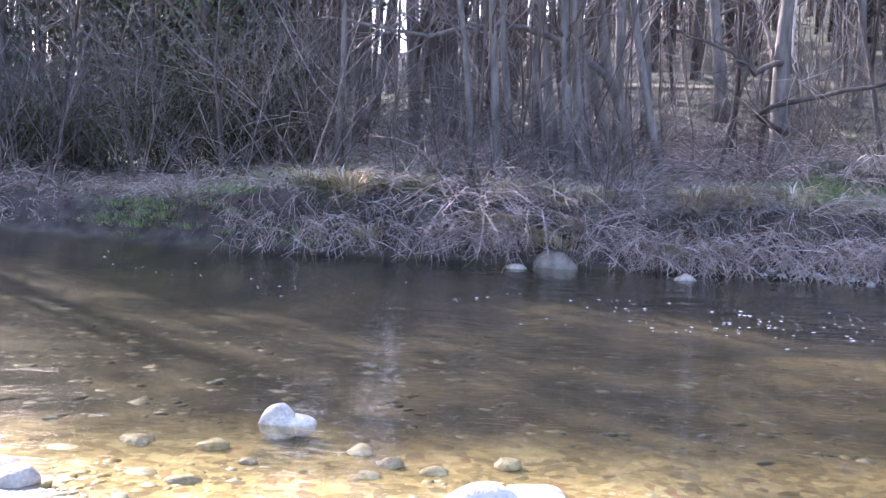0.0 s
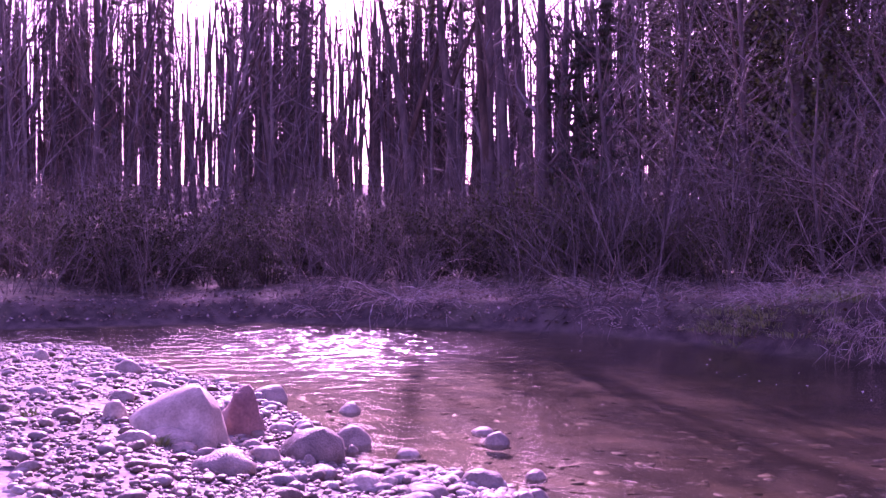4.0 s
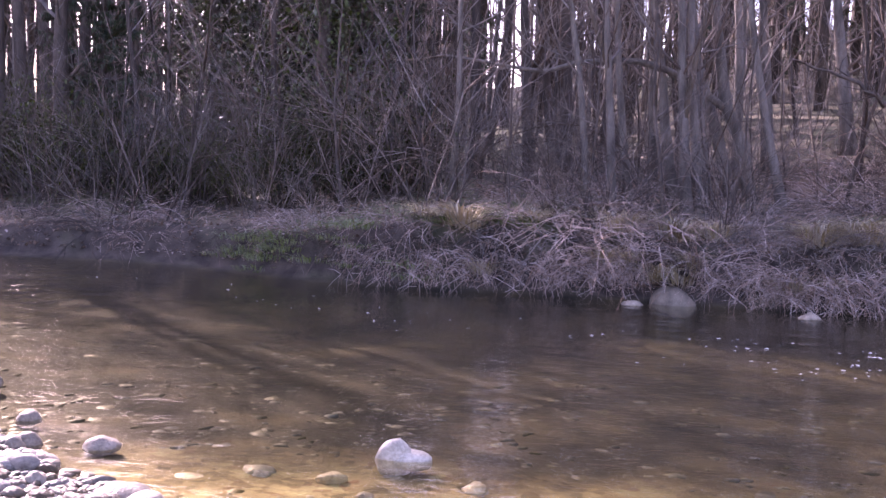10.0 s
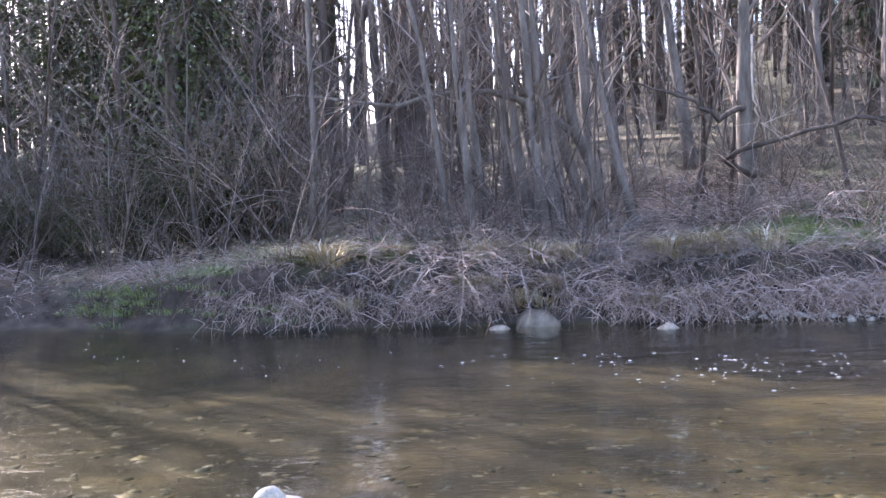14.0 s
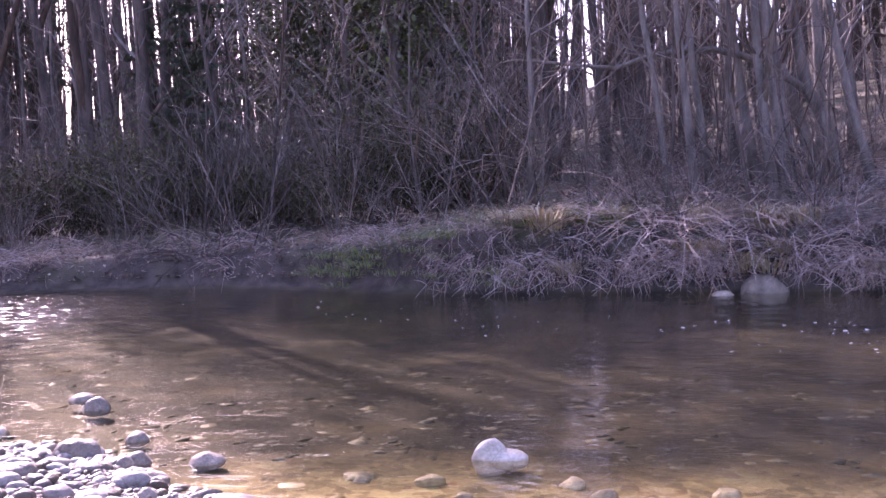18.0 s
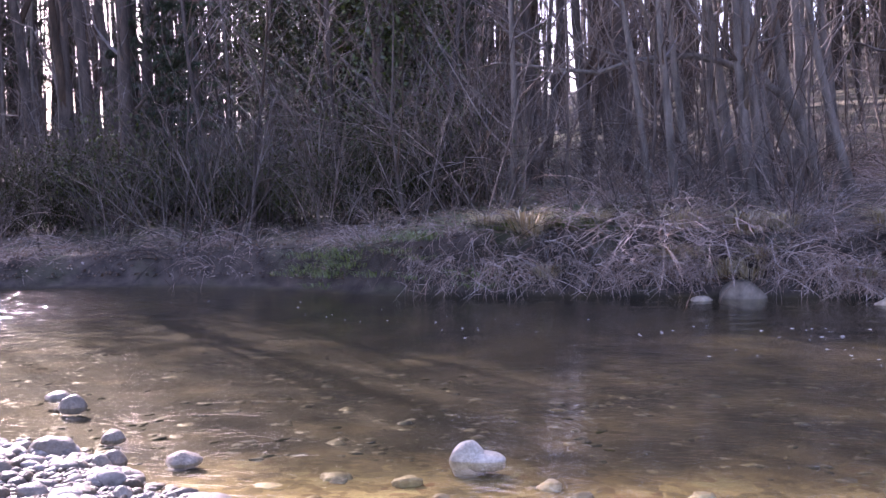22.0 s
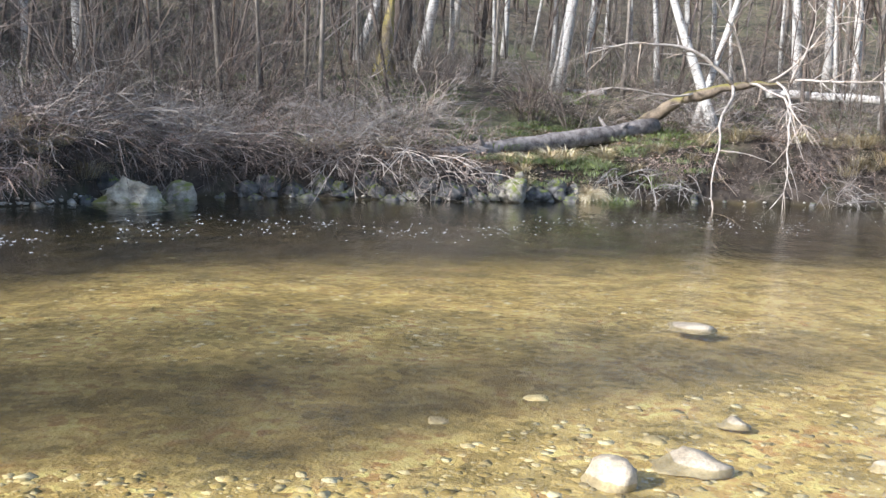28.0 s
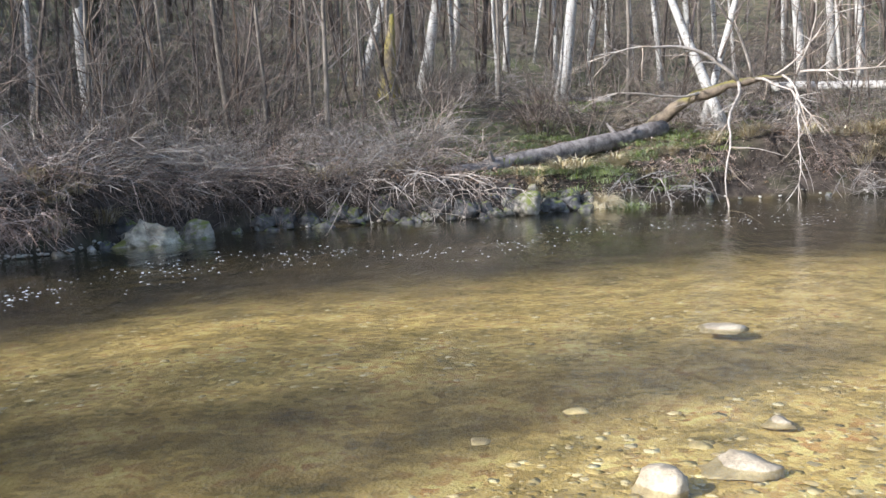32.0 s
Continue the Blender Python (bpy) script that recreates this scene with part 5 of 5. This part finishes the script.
log_between((21.4, 3.0, 0.80), (25.7, -2.15, 1.72), 0.19, 0.23, LOGBARK, "weathered grey fallen log lying along the bank", seed=1)
log_between((29.6, -5.6, 2.85), (27.7, -12.5, 2.60), 0.14, 0.09, BIRCH, "fallen white birch trunk across the slope", "fallen_birch", 2)
log_between((31.5, 1.5, 2.75), (30.2, -1.0, 2.7), 0.14, 0.11, DEADWOOD, "fallen pale trunk lying in the undergrowth", "fallen_birch", 4)
log_between((12.2, 9.5, 0.43), (15.9, 9.3, 1.55), 0.024, 0.036, BLEACHED, "bleached dead branch reaching down from the bank", "dead_branch", 3, 7)
log_between((12.2, 9.5, 0.45), (12.1, 9.3, -0.06), 0.024, 0.014, BLEACHED, "broken branch end dipping into the water", "dead_branch", 8, 6, stubs=0)
log_between((9.2, 11.9, 0.0), (11.0, 11.9, 0.55), 0.02, 0.03, DEADWOOD, "thin dead branch leaning on the bank", "dead_branch", 6, 5, stubs=2)


def leaning_tree():
    """The mossy broken tree that leans over the water, with bare branches hanging to the surface."""
    rng = random.Random(9)
    e = tagged(new("leaning_tree"), "mossy leaning tree with pale bare branches hanging to the water", "tree")
    t = Build()
    key = [Vector(p) for p in ((26.3, -1.4, 1.3), (25.9, -2.0, 1.95), (25.3, -2.9, 2.5), (24.9, -3.9, 2.78), (24.7, -4.7, 2.86), (24.6, -5.4, 2.95))]
    pts = [key[i].lerp(key[i + 1], j / 4) + Vector((rng.uniform(-1, 1), rng.uniform(-1, 1), rng.uniform(-1, 1))) * 0.035 for i in range(5) for j in range(4)]
    t.tube(pts, [(0.20 - 0.0065 * i - (0.0 if i < 9 else 0.006 * (i - 8))) * rng.uniform(0.82, 1.15) for i in range(20)], 10)
    part("trunk", t, BARK_MOSS, e)
    for k, (p, d, ln, r) in enumerate([((24.9, -3.9, 2.8), (-1.0, 0.28, -0.1), 5.6, 0.06), ((24.8, -4.3, 2.85), (-0.9, 0.05, -0.15), 4.6, 0.05), ((24.7, -4.9, 2.9), (-0.7, -0.35, -0.15), 4.2, 0.045),
                                       ((24.6, -5.3, 2.95), (-0.4, -0.9, 0.0), 2.4, 0.05), ((24.9, -3.9, 2.8), (-0.3, 1.2, 1.1), 4.2, 0.08), ((24.8, -4.2, 2.9), (-0.2, 0.7, 1.6), 3.6, 0.05),
                                       ((24.7, -4.7, 2.9), (-0.2, -1.0, 0.7), 3.2, 0.04), ((25.2, -3.1, 2.6), (-0.6, 1.6, -0.1), 3.2, 0.045), ((24.6, -5.2, 2.9), (-0.3, -0.4, 1.2), 2.6, 0.035)]):
        b = Build()
        sp = curve_pts(Vector(p), Vector(d), ln, 12, rng, 0.22, Vector((0, 0, -0.085 if k < 4 else -0.02)))
        sp = [Vector((q.x, q.y, max(q.z, -0.05))) for q in sp]
        r *= 0.75
        b.tube(sp, [r * (1 - 0.07 * i) for i in range(13)], 6)
        for _ in range(12):
            i = rng.randint(2, 11)
            d2 = (sp[i + 1] - sp[i]).normalized() + Vector((rng.gauss(0, 0.6), rng.gauss(0, 0.6), rng.gauss(-0.1, 0.5)))
            b.tube(curve_pts(sp[i], d2, rng.uniform(0.4, 1.3), 4, rng, 0.2, Vector((0, 0, -0.08))), [r * 0.4, r * 0.3, r * 0.22, r * 0.15, r * 0.07], 4, False)
        part("branch", b, BLEACHED, e)
    return e


leaning_tree()


def brush_pile(x, y, az, count, spread, label, seed, drop=0.8, mat=None, rad=(0.01, 0.03), ln=(1.2, 2.8), z=0.9):
    """Pale dead branches that lie over the bank and hang to the water."""
    rng = random.Random(seed)
    e = tagged(new("brushwood"), label, "brushwood")
    fwd = Vector((math.sin(radians(az)), -math.cos(radians(az)), 0))
    side = Vector((fwd.y, -fwd.x, 0))
    for _ in range(count):
        b = Build()
        p = Vector((x, y, z)) + side * rng.uniform(-spread, spread) - fwd * rng.uniform(0, 0.8) + Vector((0, 0, rng.uniform(-0.3, 0.25)))
        sp = curve_pts(p, fwd + side * rng.gauss(0, 0.8) + Vector((0, 0, rng.uniform(0.0, 0.4))), rng.uniform(*ln), 7, rng, 0.14, Vector((0, 0, -0.14 * drop)))
        sp = [Vector((q.x, q.y, max(q.z, -0.05))) for q in sp]
        r, twigs = rng.uniform(*rad), []
        b.tube(sp, [r * (1 - 0.11 * i) for i in range(8)], 5)
        for _ in range(6):
            i = rng.randint(2, 6)
            d2 = (sp[i + 1] - sp[i]) + Vector((rng.gauss(0, 0.25), rng.gauss(0, 0.25), rng.gauss(0, 0.2)))
            tw = Build()
            tw.tube(curve_pts(sp[i], d2, rng.uniform(0.3, 0.8), 3, rng, 0.2), [r * 0.5, r * 0.4, r * 0.3, r * 0.12], 4, False)
            twigs.append(tw)
        br = part("branch", b, mat or DEADWOOD, e)
        for tw in twigs:
            part("twig", tw, mat or DEADWOOD, br)
    return e


brush_pile(19.9, 3.8, -79, 26, 1.9, "pale dead branches hanging from the bank to the water", 11, 1.0, BLEACHED, (0.010, 0.024), (1.2, 2.0), 0.8)
brush_pile(1.0, 14.6, -4, 34, 2.2, "tangled dead branches heaped over the bank edge", 12, 0.6, BRAMBLE, (0.008, 0.022), (1.2, 2.6), 0.75)
brush_pile(5.0, 14.6, -19, 30, 2.6, "grey dead brushwood heaped on the bank", 13, 0.6, BRAMBLE, (0.008, 0.02), (1.0, 2.2), 0.8)
brush_pile(8.6, 13.4, -33, 18, 1.8, "grey dead twigs hanging over the bank", 14, 0.9, BRAMBLE, (0.006, 0.016), (1.0, 2.0), 0.9)
brush_pile(17.4, 8.9, -64, 18, 2.0, "long bare branches lying over the bank thicket", 15, 0.3, DEADWOOD, (0.01, 0.022), (1.6, 3.2), 1.5)
brush_pile(18.6, 6.4, -71, 34, 1.9, "grey dead branches tangled over the dark bank", 18, 0.55, TWIG, (0.006, 0.014), (0.9, 2.0), 0.95)
brush_pile(17.9, 7.9, -66, 20, 2.0, "tangle of dead twigs on top of the bank", 19, 0.2, DEADWOOD, (0.005, 0.012), (0.9, 2.0), 1.25)
brush_pile(14.4, 10.4, -54, 30, 2.4, "pinkish dead brush drooping over the bank", 20, 0.7, BRAMBLE, (0.006, 0.014), (0.9, 1.9), 1.1)
brush_pile(22.0, -1.8, -95, 14, 1.2, "thin dead twigs at the foot of the bank", 16, 0.9, DEADWOOD, (0.008, 0.016), (0.8, 1.5), 0.5)
brush_pile(18.0, 6.9, -69, 30, 1.8, "thin dark roots and twigs hanging over the rocks", 24, 1.1, TWIG, (0.005, 0.012), (0.8, 1.5), 0.85)
brush_pile(19.3, 3.2, -80, 22, 1.5, "thin dark roots hanging under the log", 25, 1.1, TWIG, (0.005, 0.012), (0.8, 1.4), 0.75)
brush_pile(23.0, -4.6, -101, 26, 2.4, "flattened dead stems and litter on the bank slope", 26, 0.5, TWIG, (0.004, 0.010), (0.7, 1.4), 0.55)
brush_pile(23.6, -7.5, -108, 16, 2.2, "pale dead twigs along the waterline", 17, 0.7, DEADWOOD, (0.008, 0.018), (0.9, 1.8), 0.4)


# ---- grass, litter, moss stump ----
def tuft_mesh(seed, n, tall_by, spread, mat, name="grass_tuft", fall=0.5):
    rng = random.Random(seed)
    b = Build()
    for _ in range(n):
        a = rng.uniform(0, 6.283)
        p = Vector((math.cos(a), math.sin(a), 0)) * spread * rng.random() ** 0.6 * 0.5
        d = Vector((math.cos(a) * fall + rng.gauss(0, 0.25), math.sin(a) * fall + rng.gauss(0, 0.25), 1)).normalized()
        b.blade(p - Vector((0, 0, 0.02)), d, tall_by * rng.uniform(0.5, 1.2), rng.uniform(0.008, 0.018), bend=0.9)
    return b.mesh(name, mat)


def joined(name, items, label, cat):
    """Many small plants joined into one mesh: pairs of a mesh and where it stands."""
    vs, fs, off = [], [], 0
    for me, m in items:
        co = np.empty(len(me.vertices) * 3, np.float32)
        me.vertices.foreach_get("co", co)
        a = np.array(m)
        vs.append(co.reshape(-1, 3) @ a[:3, :3].T + a[:3, 3])
        fs.append(np.array([p.vertices[:] for p in me.polygons], np.int32) + off)
        off += len(me.vertices)
    v, f = np.concatenate(vs), np.concatenate(fs)
    me = bpy.data.meshes.new(name)
    me.from_pydata(v.tolist(), [], f.tolist())
    me.materials.append(items[0][0].materials[0])
    me.update()
    return tagged(new(name, me), label, cat, kind="stuff")


straw_tufts = [tuft_mesh(200 + i, 160, 0.42, 0.35, STRAW, fall=0.9) for i in range(3)]
green_tufts = [tuft_mesh(210 + i, 110, 0.13, 0.6, GRASS, fall=0.8) for i in range(3)]
_rg = random.Random(14)
for _i in range(70):
    _az = _rg.choice((_rg.uniform(-108, -86), _rg.uniform(-108, -40), _rg.uniform(-20, 10)))
    _r = along(FAR, _az) + _rg.uniform(0.25, 1.3)
    plant(straw_tufts[_i % 3], "dry_grass_tuft", "tuft of dry straw-coloured grass on the bank", "grass", *polar(_az, _r), _rg.uniform(0, 6), _rg.uniform(0.7, 1.4), "dry grass tufts")
for _i in range(185):
    _az = _rg.uniform(-110, -20) if _i < 120 else _rg.uniform(2, 8.5)
    _r = along(FAR, _az) + (_rg.uniform(1.3, 6.0) if _i < 120 else _rg.uniform(1.0, 2.2))
    plant(green_tufts[_i % 3], "green_grass_tuft", "tuft of fresh green spring grass on the bank", "grass", *polar(_az, _r), _rg.uniform(0, 6), _rg.uniform(0.7, 1.5), "green grass tufts")
sward = []
for _i in range(330):
    if _i < 130:
        _az = _rg.uniform(-50, -20)
        _s, _k = _rg.uniform(1.3, 3.8), _rg.uniform(0.8, 1.5)
    elif _i < 270:
        _az = _rg.uniform(-101, -66)
        _s, _k = _rg.uniform(2.2, 8.5), _rg.uniform(1.2, 2.2)
    else:
        _az = _rg.uniform(-99, -85) if _i < 310 else _rg.uniform(7, 20)
        _s, _k = (_rg.uniform(0.25, 1.6), _rg.uniform(1.2, 2.0)) if _i < 310 else (_rg.uniform(0.15, 0.7), _rg.uniform(0.9, 1.6))
    _x, _y = polar(_az, along(FAR, _az) + _s)
    sward.append((green_tufts[_i % 3], Matrix.Translation((_x, _y, ground_at(_x, _y))) @ Matrix.Rotation(_rg.uniform(0, 6), 4, "Z") @ Matrix.Diagonal((_k, _k, _k, 1))))
joined("bank_grass", sward, "fresh green spring grass along the top of the bank", "grass")
_ms = tree(random.Random(88), 1.6, 0.26, "broken stump coated in yellow-green moss", BARK_YELLOW, 2, 2, 0.8, name="mossy_snag")
set_down(_ms, 27.6, 5.35, 0.0, 1.5)


def drooping_clump():
    """Long dry blades that rise from one root and fall over on all sides."""
    rng = random.Random(230)
    b = Build()
    for _ in range(750):
        a, k = rng.uniform(0, 6.283), rng.random()
        d = Vector((math.cos(a) * (0.1 + 0.45 * k), math.sin(a) * (0.1 + 0.45 * k), 1.0))
        r = rng.uniform(0.004, 0.008)
        b.tube(curve_pts(Vector((math.cos(a), math.sin(a), 0)) * 0.18 * k, d, rng.uniform(0.5, 1.1), 6, rng, 0.08, Vector((0, 0, -0.44))), [r, r, r, r * 0.9, r * 0.7, r * 0.5, r * 0.2], 3, False)
    return b.mesh("grass_clump", STRAW)


set_down(tagged(new("grass_clump", drooping_clump()), "large drooping clump of pale dry grass by the water", "grass"), 21.75, -0.5, 0.0, 0.62)
set_down(tagged(new("green_grass_clump", tuft_mesh(231, 300, 0.35, 1.0, GRASS, "green_grass_clump", 0.6)), "bright green grass beside the dry clump", "grass"), 21.6, -1.0)
for _x, _y in ((-5.0, 3.95), (-6.3, 3.9)):
    set_down(tagged(new("weed", tuft_mesh(240, 40, 0.1, 0.15, GRASS, "weed", 0.6)), "small green weed sprouting between the stones", "plant"), _x, _y)


def leaf_litter():
    rng = random.Random(17)
    b = Build()
    for i in range(36000):
        az = rng.uniform(-116, 60) if i < 24000 else rng.uniform(-116, -78)
        s = 0.3 + 13 * rng.random() ** 1.7 if i < 24000 else rng.uniform(0.2, 4.5)
        x, y = polar(az, along(FAR, az) + s)
        d = Vector((rng.gauss(0, 1), rng.gauss(0, 1), rng.gauss(0, 0.35))).normalized()
        b.blade(Vector((x, y, ground_at(x, y) + 0.02)), d, rng.uniform(0.05, 0.11), rng.uniform(0.035, 0.07), bend=rng.uniform(-1, 1))
    return tagged(new("leaf_litter", b.mesh("leaf_litter", LEAF)), "dry brown fallen leaves strewn over the bank", "leaves", kind="stuff")


leaf_litter()

def rotten_stump():
    """A low rotting root plate: a ragged, hollowed lump."""
    rng = random.Random(91)
    b = Build()
    g = ground_at(9.0, 15.0)
    line = [Vector((8.5, 15.3, g)), Vector((8.7, 15.2, g + 0.14)), Vector((8.95, 15.05, g + 0.2)), Vector((9.2, 14.92, g + 0.2)), Vector((9.4, 14.8, g + 0.24)), Vector((9.62, 14.68, g + 0.3))]
    b.tube([p + Vector((0, 0, rng.uniform(-0.02, 0.02))) for p in line], [0.1, 0.2, 0.24, 0.2, 0.16, 0.08], 14)
    b.v = [v + Vector((1, 1, 1)) * 0.07 * noise.noise(v * 5) for v in b.v]
    return tagged(new("rotten_stump", b.mesh("rotten_stump", STUMP)), "low dark rotting stump with moss on the grassy bank", "stump")


STUMP = material("rotting_wood", (0.10, 0.075, 0.055), (0.03, 0.024, 0.02), 6, 0.9, 0.9, 20, (1, 1, 1), 0.0, moss((0.14, 0.125, 0.03), 0.56, 0.72, 4))
rotten_stump()
log_between((10.1, 16.2, ground_at(10.1, 16.2) + 0.1), (12.9, 14.9, ground_at(12.9, 14.9) + 0.1), 0.10, 0.07, BARK_MOSS, "slim mossy trunk fallen along the grassy bank", seed=12)


# ---- foam flecks drifting on the surface ----
def foam():
    rng = random.Random(19)
    b = Build()
    for _ in range(2600):
        az = rng.uniform(-116, 30)
        k = along([(-116, 0.74), (-85, 0.68), (-60, 0.66), (-35, 0.66), (-12, 0.62), (5, 0.72), (30, 0.8)], az) + rng.gauss(0, 0.05)
        if rng.random() > along([(-116, 0.8), (-62, 0.9), (-50, 0.4), (-20, 0.4), (-6, 0.22), (4, 0.1), (30, 0.05)], az) * (0.15 + 1.7 * max(0, noise.noise((az * 0.25, k * 9, 4)) + 0.3)):
            continue
        rn, rf = along(NEAR, az), along(FAR, az)
        x, y = polar(az, rn + (rf - rn) * k)
        r = rng.choice((0.005, 0.006, 0.007, 0.009, 0.011, 0.014)) * (1.45 if az < -55 else 1.1)
        base = len(b.v)
        n = 7
        for ring, zz in ((1.0, 0.0004), (0.6, 0.0018)):
            for i in range(n):
                a = 6.283 * i / n
                w = r * ring * rng.uniform(0.8, 1.2)
                b.v.append(Vector((x + math.cos(a) * w * 1.4, y + math.sin(a) * w, zz)))
        b.f += [(base + i, base + (i + 1) % n, base + n + (i + 1) % n, base + n + i) for i in range(n)]
        b.f.append(tuple(base + n + i for i in range(n)))
    return tagged(new("foam_flecks", b.mesh("foam_flecks", FOAM)), "small white foam flecks drifting on the river", "foam", kind="stuff")


foam()


# ---- gravel: single stones near the edge, and the joined rest ----
def pebble_meshes(mat, seed, flat=0.5):
    out = []
    for i in range(8):
        rng = random.Random(seed + i)
        me = stone_build(rng, 0.5, 0.5 * rng.uniform(0.6, 0.95), 0.5 * flat * rng.uniform(0.7, 1.2), 1 if flat < 0.3 else 2, 0.22, 0.3)
        me.name = "pebble"
        me.materials.append(mat)
        out.append(me)
    return out


pebbles, bed_pebbles = pebble_meshes(STONE, 300), pebble_meshes(STONE_BED, 320, 0.4)
_rp = random.Random(23)
for _i in range(280):
    _az = 29 + 29 * _rp.random() ** 0.9
    _rn = along(NEAR, _az)
    _r = max(4.4, _rn - abs(_rp.gauss(0, 0.22 * _rn)))
    _x, _y = polar(_az, _r)
    _s = 0.04 + 0.19 * _rp.random() ** 2.6
    ob = new("pebble", pebbles[_rp.randrange(8)])
    ob.parent = ground
    ob.matrix_world = Matrix.Translation((_x, _y, ground_at(_x, _y) + 0.1 * _s)) @ Matrix.Rotation(_rp.uniform(0, 6.28), 4, "Z") @ Matrix.Rotation(_rp.uniform(-0.25, 0.25), 4, "X") @ Matrix.Diagonal((_s, _s, _s, 1))


def scattered(name, pool, count, where, label, cat, seed):
    """Many small stones joined into one mesh."""
    rng = random.Random(seed)
    shapes = []
    for me in pool:
        co = np.empty(len(me.vertices) * 3, np.float32)
        me.vertices.foreach_get("co", co)
        shapes.append((co.reshape(-1, 3), np.array([p.vertices[:] for p in me.polygons], np.int32)))
    vs, fs, off = [], [], 0
    for _ in range(count):
        x, y, s, lift = where(rng)
        co, tri = shapes[rng.randrange(len(shapes))]
        a = rng.uniform(0, 6.283)
        rot = np.array([[math.cos(a), -math.sin(a), 0], [math.sin(a), math.cos(a), 0], [rng.uniform(-0.2, 0.2), rng.uniform(-0.2, 0.2), 1]])
        vs.append(co @ rot.T * s + np.array([x, y, ground_at(x, y) + lift * s]))
        fs.append(tri + off)
        off += len(co)
    v, f = np.concatenate(vs), np.concatenate(fs)
    me = bpy.data.meshes.new(name)
    me.vertices.add(len(v))
    me.vertices.foreach_set("co", v.astype(np.float32).ravel())
    me.loops.add(f.size)
    me.loops.foreach_set("vertex_index", f.ravel())
    me.polygons.add(len(f))
    me.polygons.foreach_set("loop_start", np.arange(0, f.size, 3, dtype=np.int32))
    me.polygons.foreach_set("use_smooth", np.ones(len(f), bool))
    me.materials.append(pool[0].materials[0])
    me.update(calc_edges=True)
    return tagged(new(name, me), label, cat, kind="stuff")


def on_bar(rng):
    az = 26 + 34 * rng.random()
    rn = along(NEAR, az)
    r = max(3.2, rn + 0.25 - rng.random() ** 1.3 * (rn - 2.5))
    x, y = polar(az, r)
    return x, y, (0.015 + 0.06 * rng.random() ** 2 if rng.random() < 0.97 else rng.uniform(0.08, 0.17)), 0.12


def on_bed(rng):
    while True:
        az = rng.uniform(-118, 45) if rng.random() < 0.6 else rng.uniform(-118, -55)
        rn, rf = along(NEAR, az), along(FAR, az)
        r = rn - 0.2 + (rf - rn) * 0.75 * rng.random() ** 1.9
        x, y = polar(az, r)
        if bed_shade_at(az, r, rn, rf, x, y) < 0.35:
            return x, y, 0.02 + 0.12 * rng.random() ** 3, -0.08


def on_bed_shade(rng):
    while True:
        az = rng.uniform(-118, 45)
        rn, rf = along(NEAR, az), along(FAR, az)
        r = rn + (rf - rn) * 0.6 * rng.random() ** 1.3
        x, y = polar(az, r)
        if bed_shade_at(az, r, rn, rf, x, y) >= 0.8:
            return x, y, 0.04 + 0.2 * rng.random() ** 2.5, -0.08


def on_near_edge(rng):
    az = rng.uniform(-121, -108)
    x, y = polar(az, along(NEAR, az) + rng.uniform(-1.3, 0.35))
    return x, y, 0.03 + 0.13 * rng.random() ** 2.2, 0.1


def on_far_edge(rng):
    az = rng.choice((rng.uniform(-66, -44), rng.uniform(-30, -18), rng.uniform(-112, -18)))
    x, y = polar(az, along(FAR, az) + rng.uniform(-0.14, 0.16))
    return x, y, 0.025 + 0.10 * rng.random() ** 2.6, 0.3


# Darker bed stones that carry the painted shade of the bed.
SHADED_BED = material("shaded_bed_stone", (0.16, 0.14, 0.075), (0.06, 0.055, 0.032), 6, 0.6, 0.2, 60, (1, 1, 1), 0.5)
scattered("gravel", pebble_meshes(STONE, 340, 0.55), 19000, on_bar, "grey and tan pebbles covering the gravel bar", "gravel", 29)
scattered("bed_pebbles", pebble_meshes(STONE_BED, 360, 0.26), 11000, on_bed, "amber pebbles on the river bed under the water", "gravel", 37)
scattered("silted_pebbles", pebble_meshes(SHADED_BED, 380, 0.2), 3200, on_bed_shade, "dark stones in the deeper water, shade painted into their colour", "gravel", 41)
scattered("edge_gravel", pebble_meshes(STONE_TAN, 400, 0.24), 480, on_near_edge, "sunlit pale pebbles at the water's edge", "gravel", 43)
scattered("bank_shingle", pebble_meshes(STONE_PALE, 420, 0.5), 1000, on_far_edge, "pale stones along the foot of the bank", "gravel", 47)
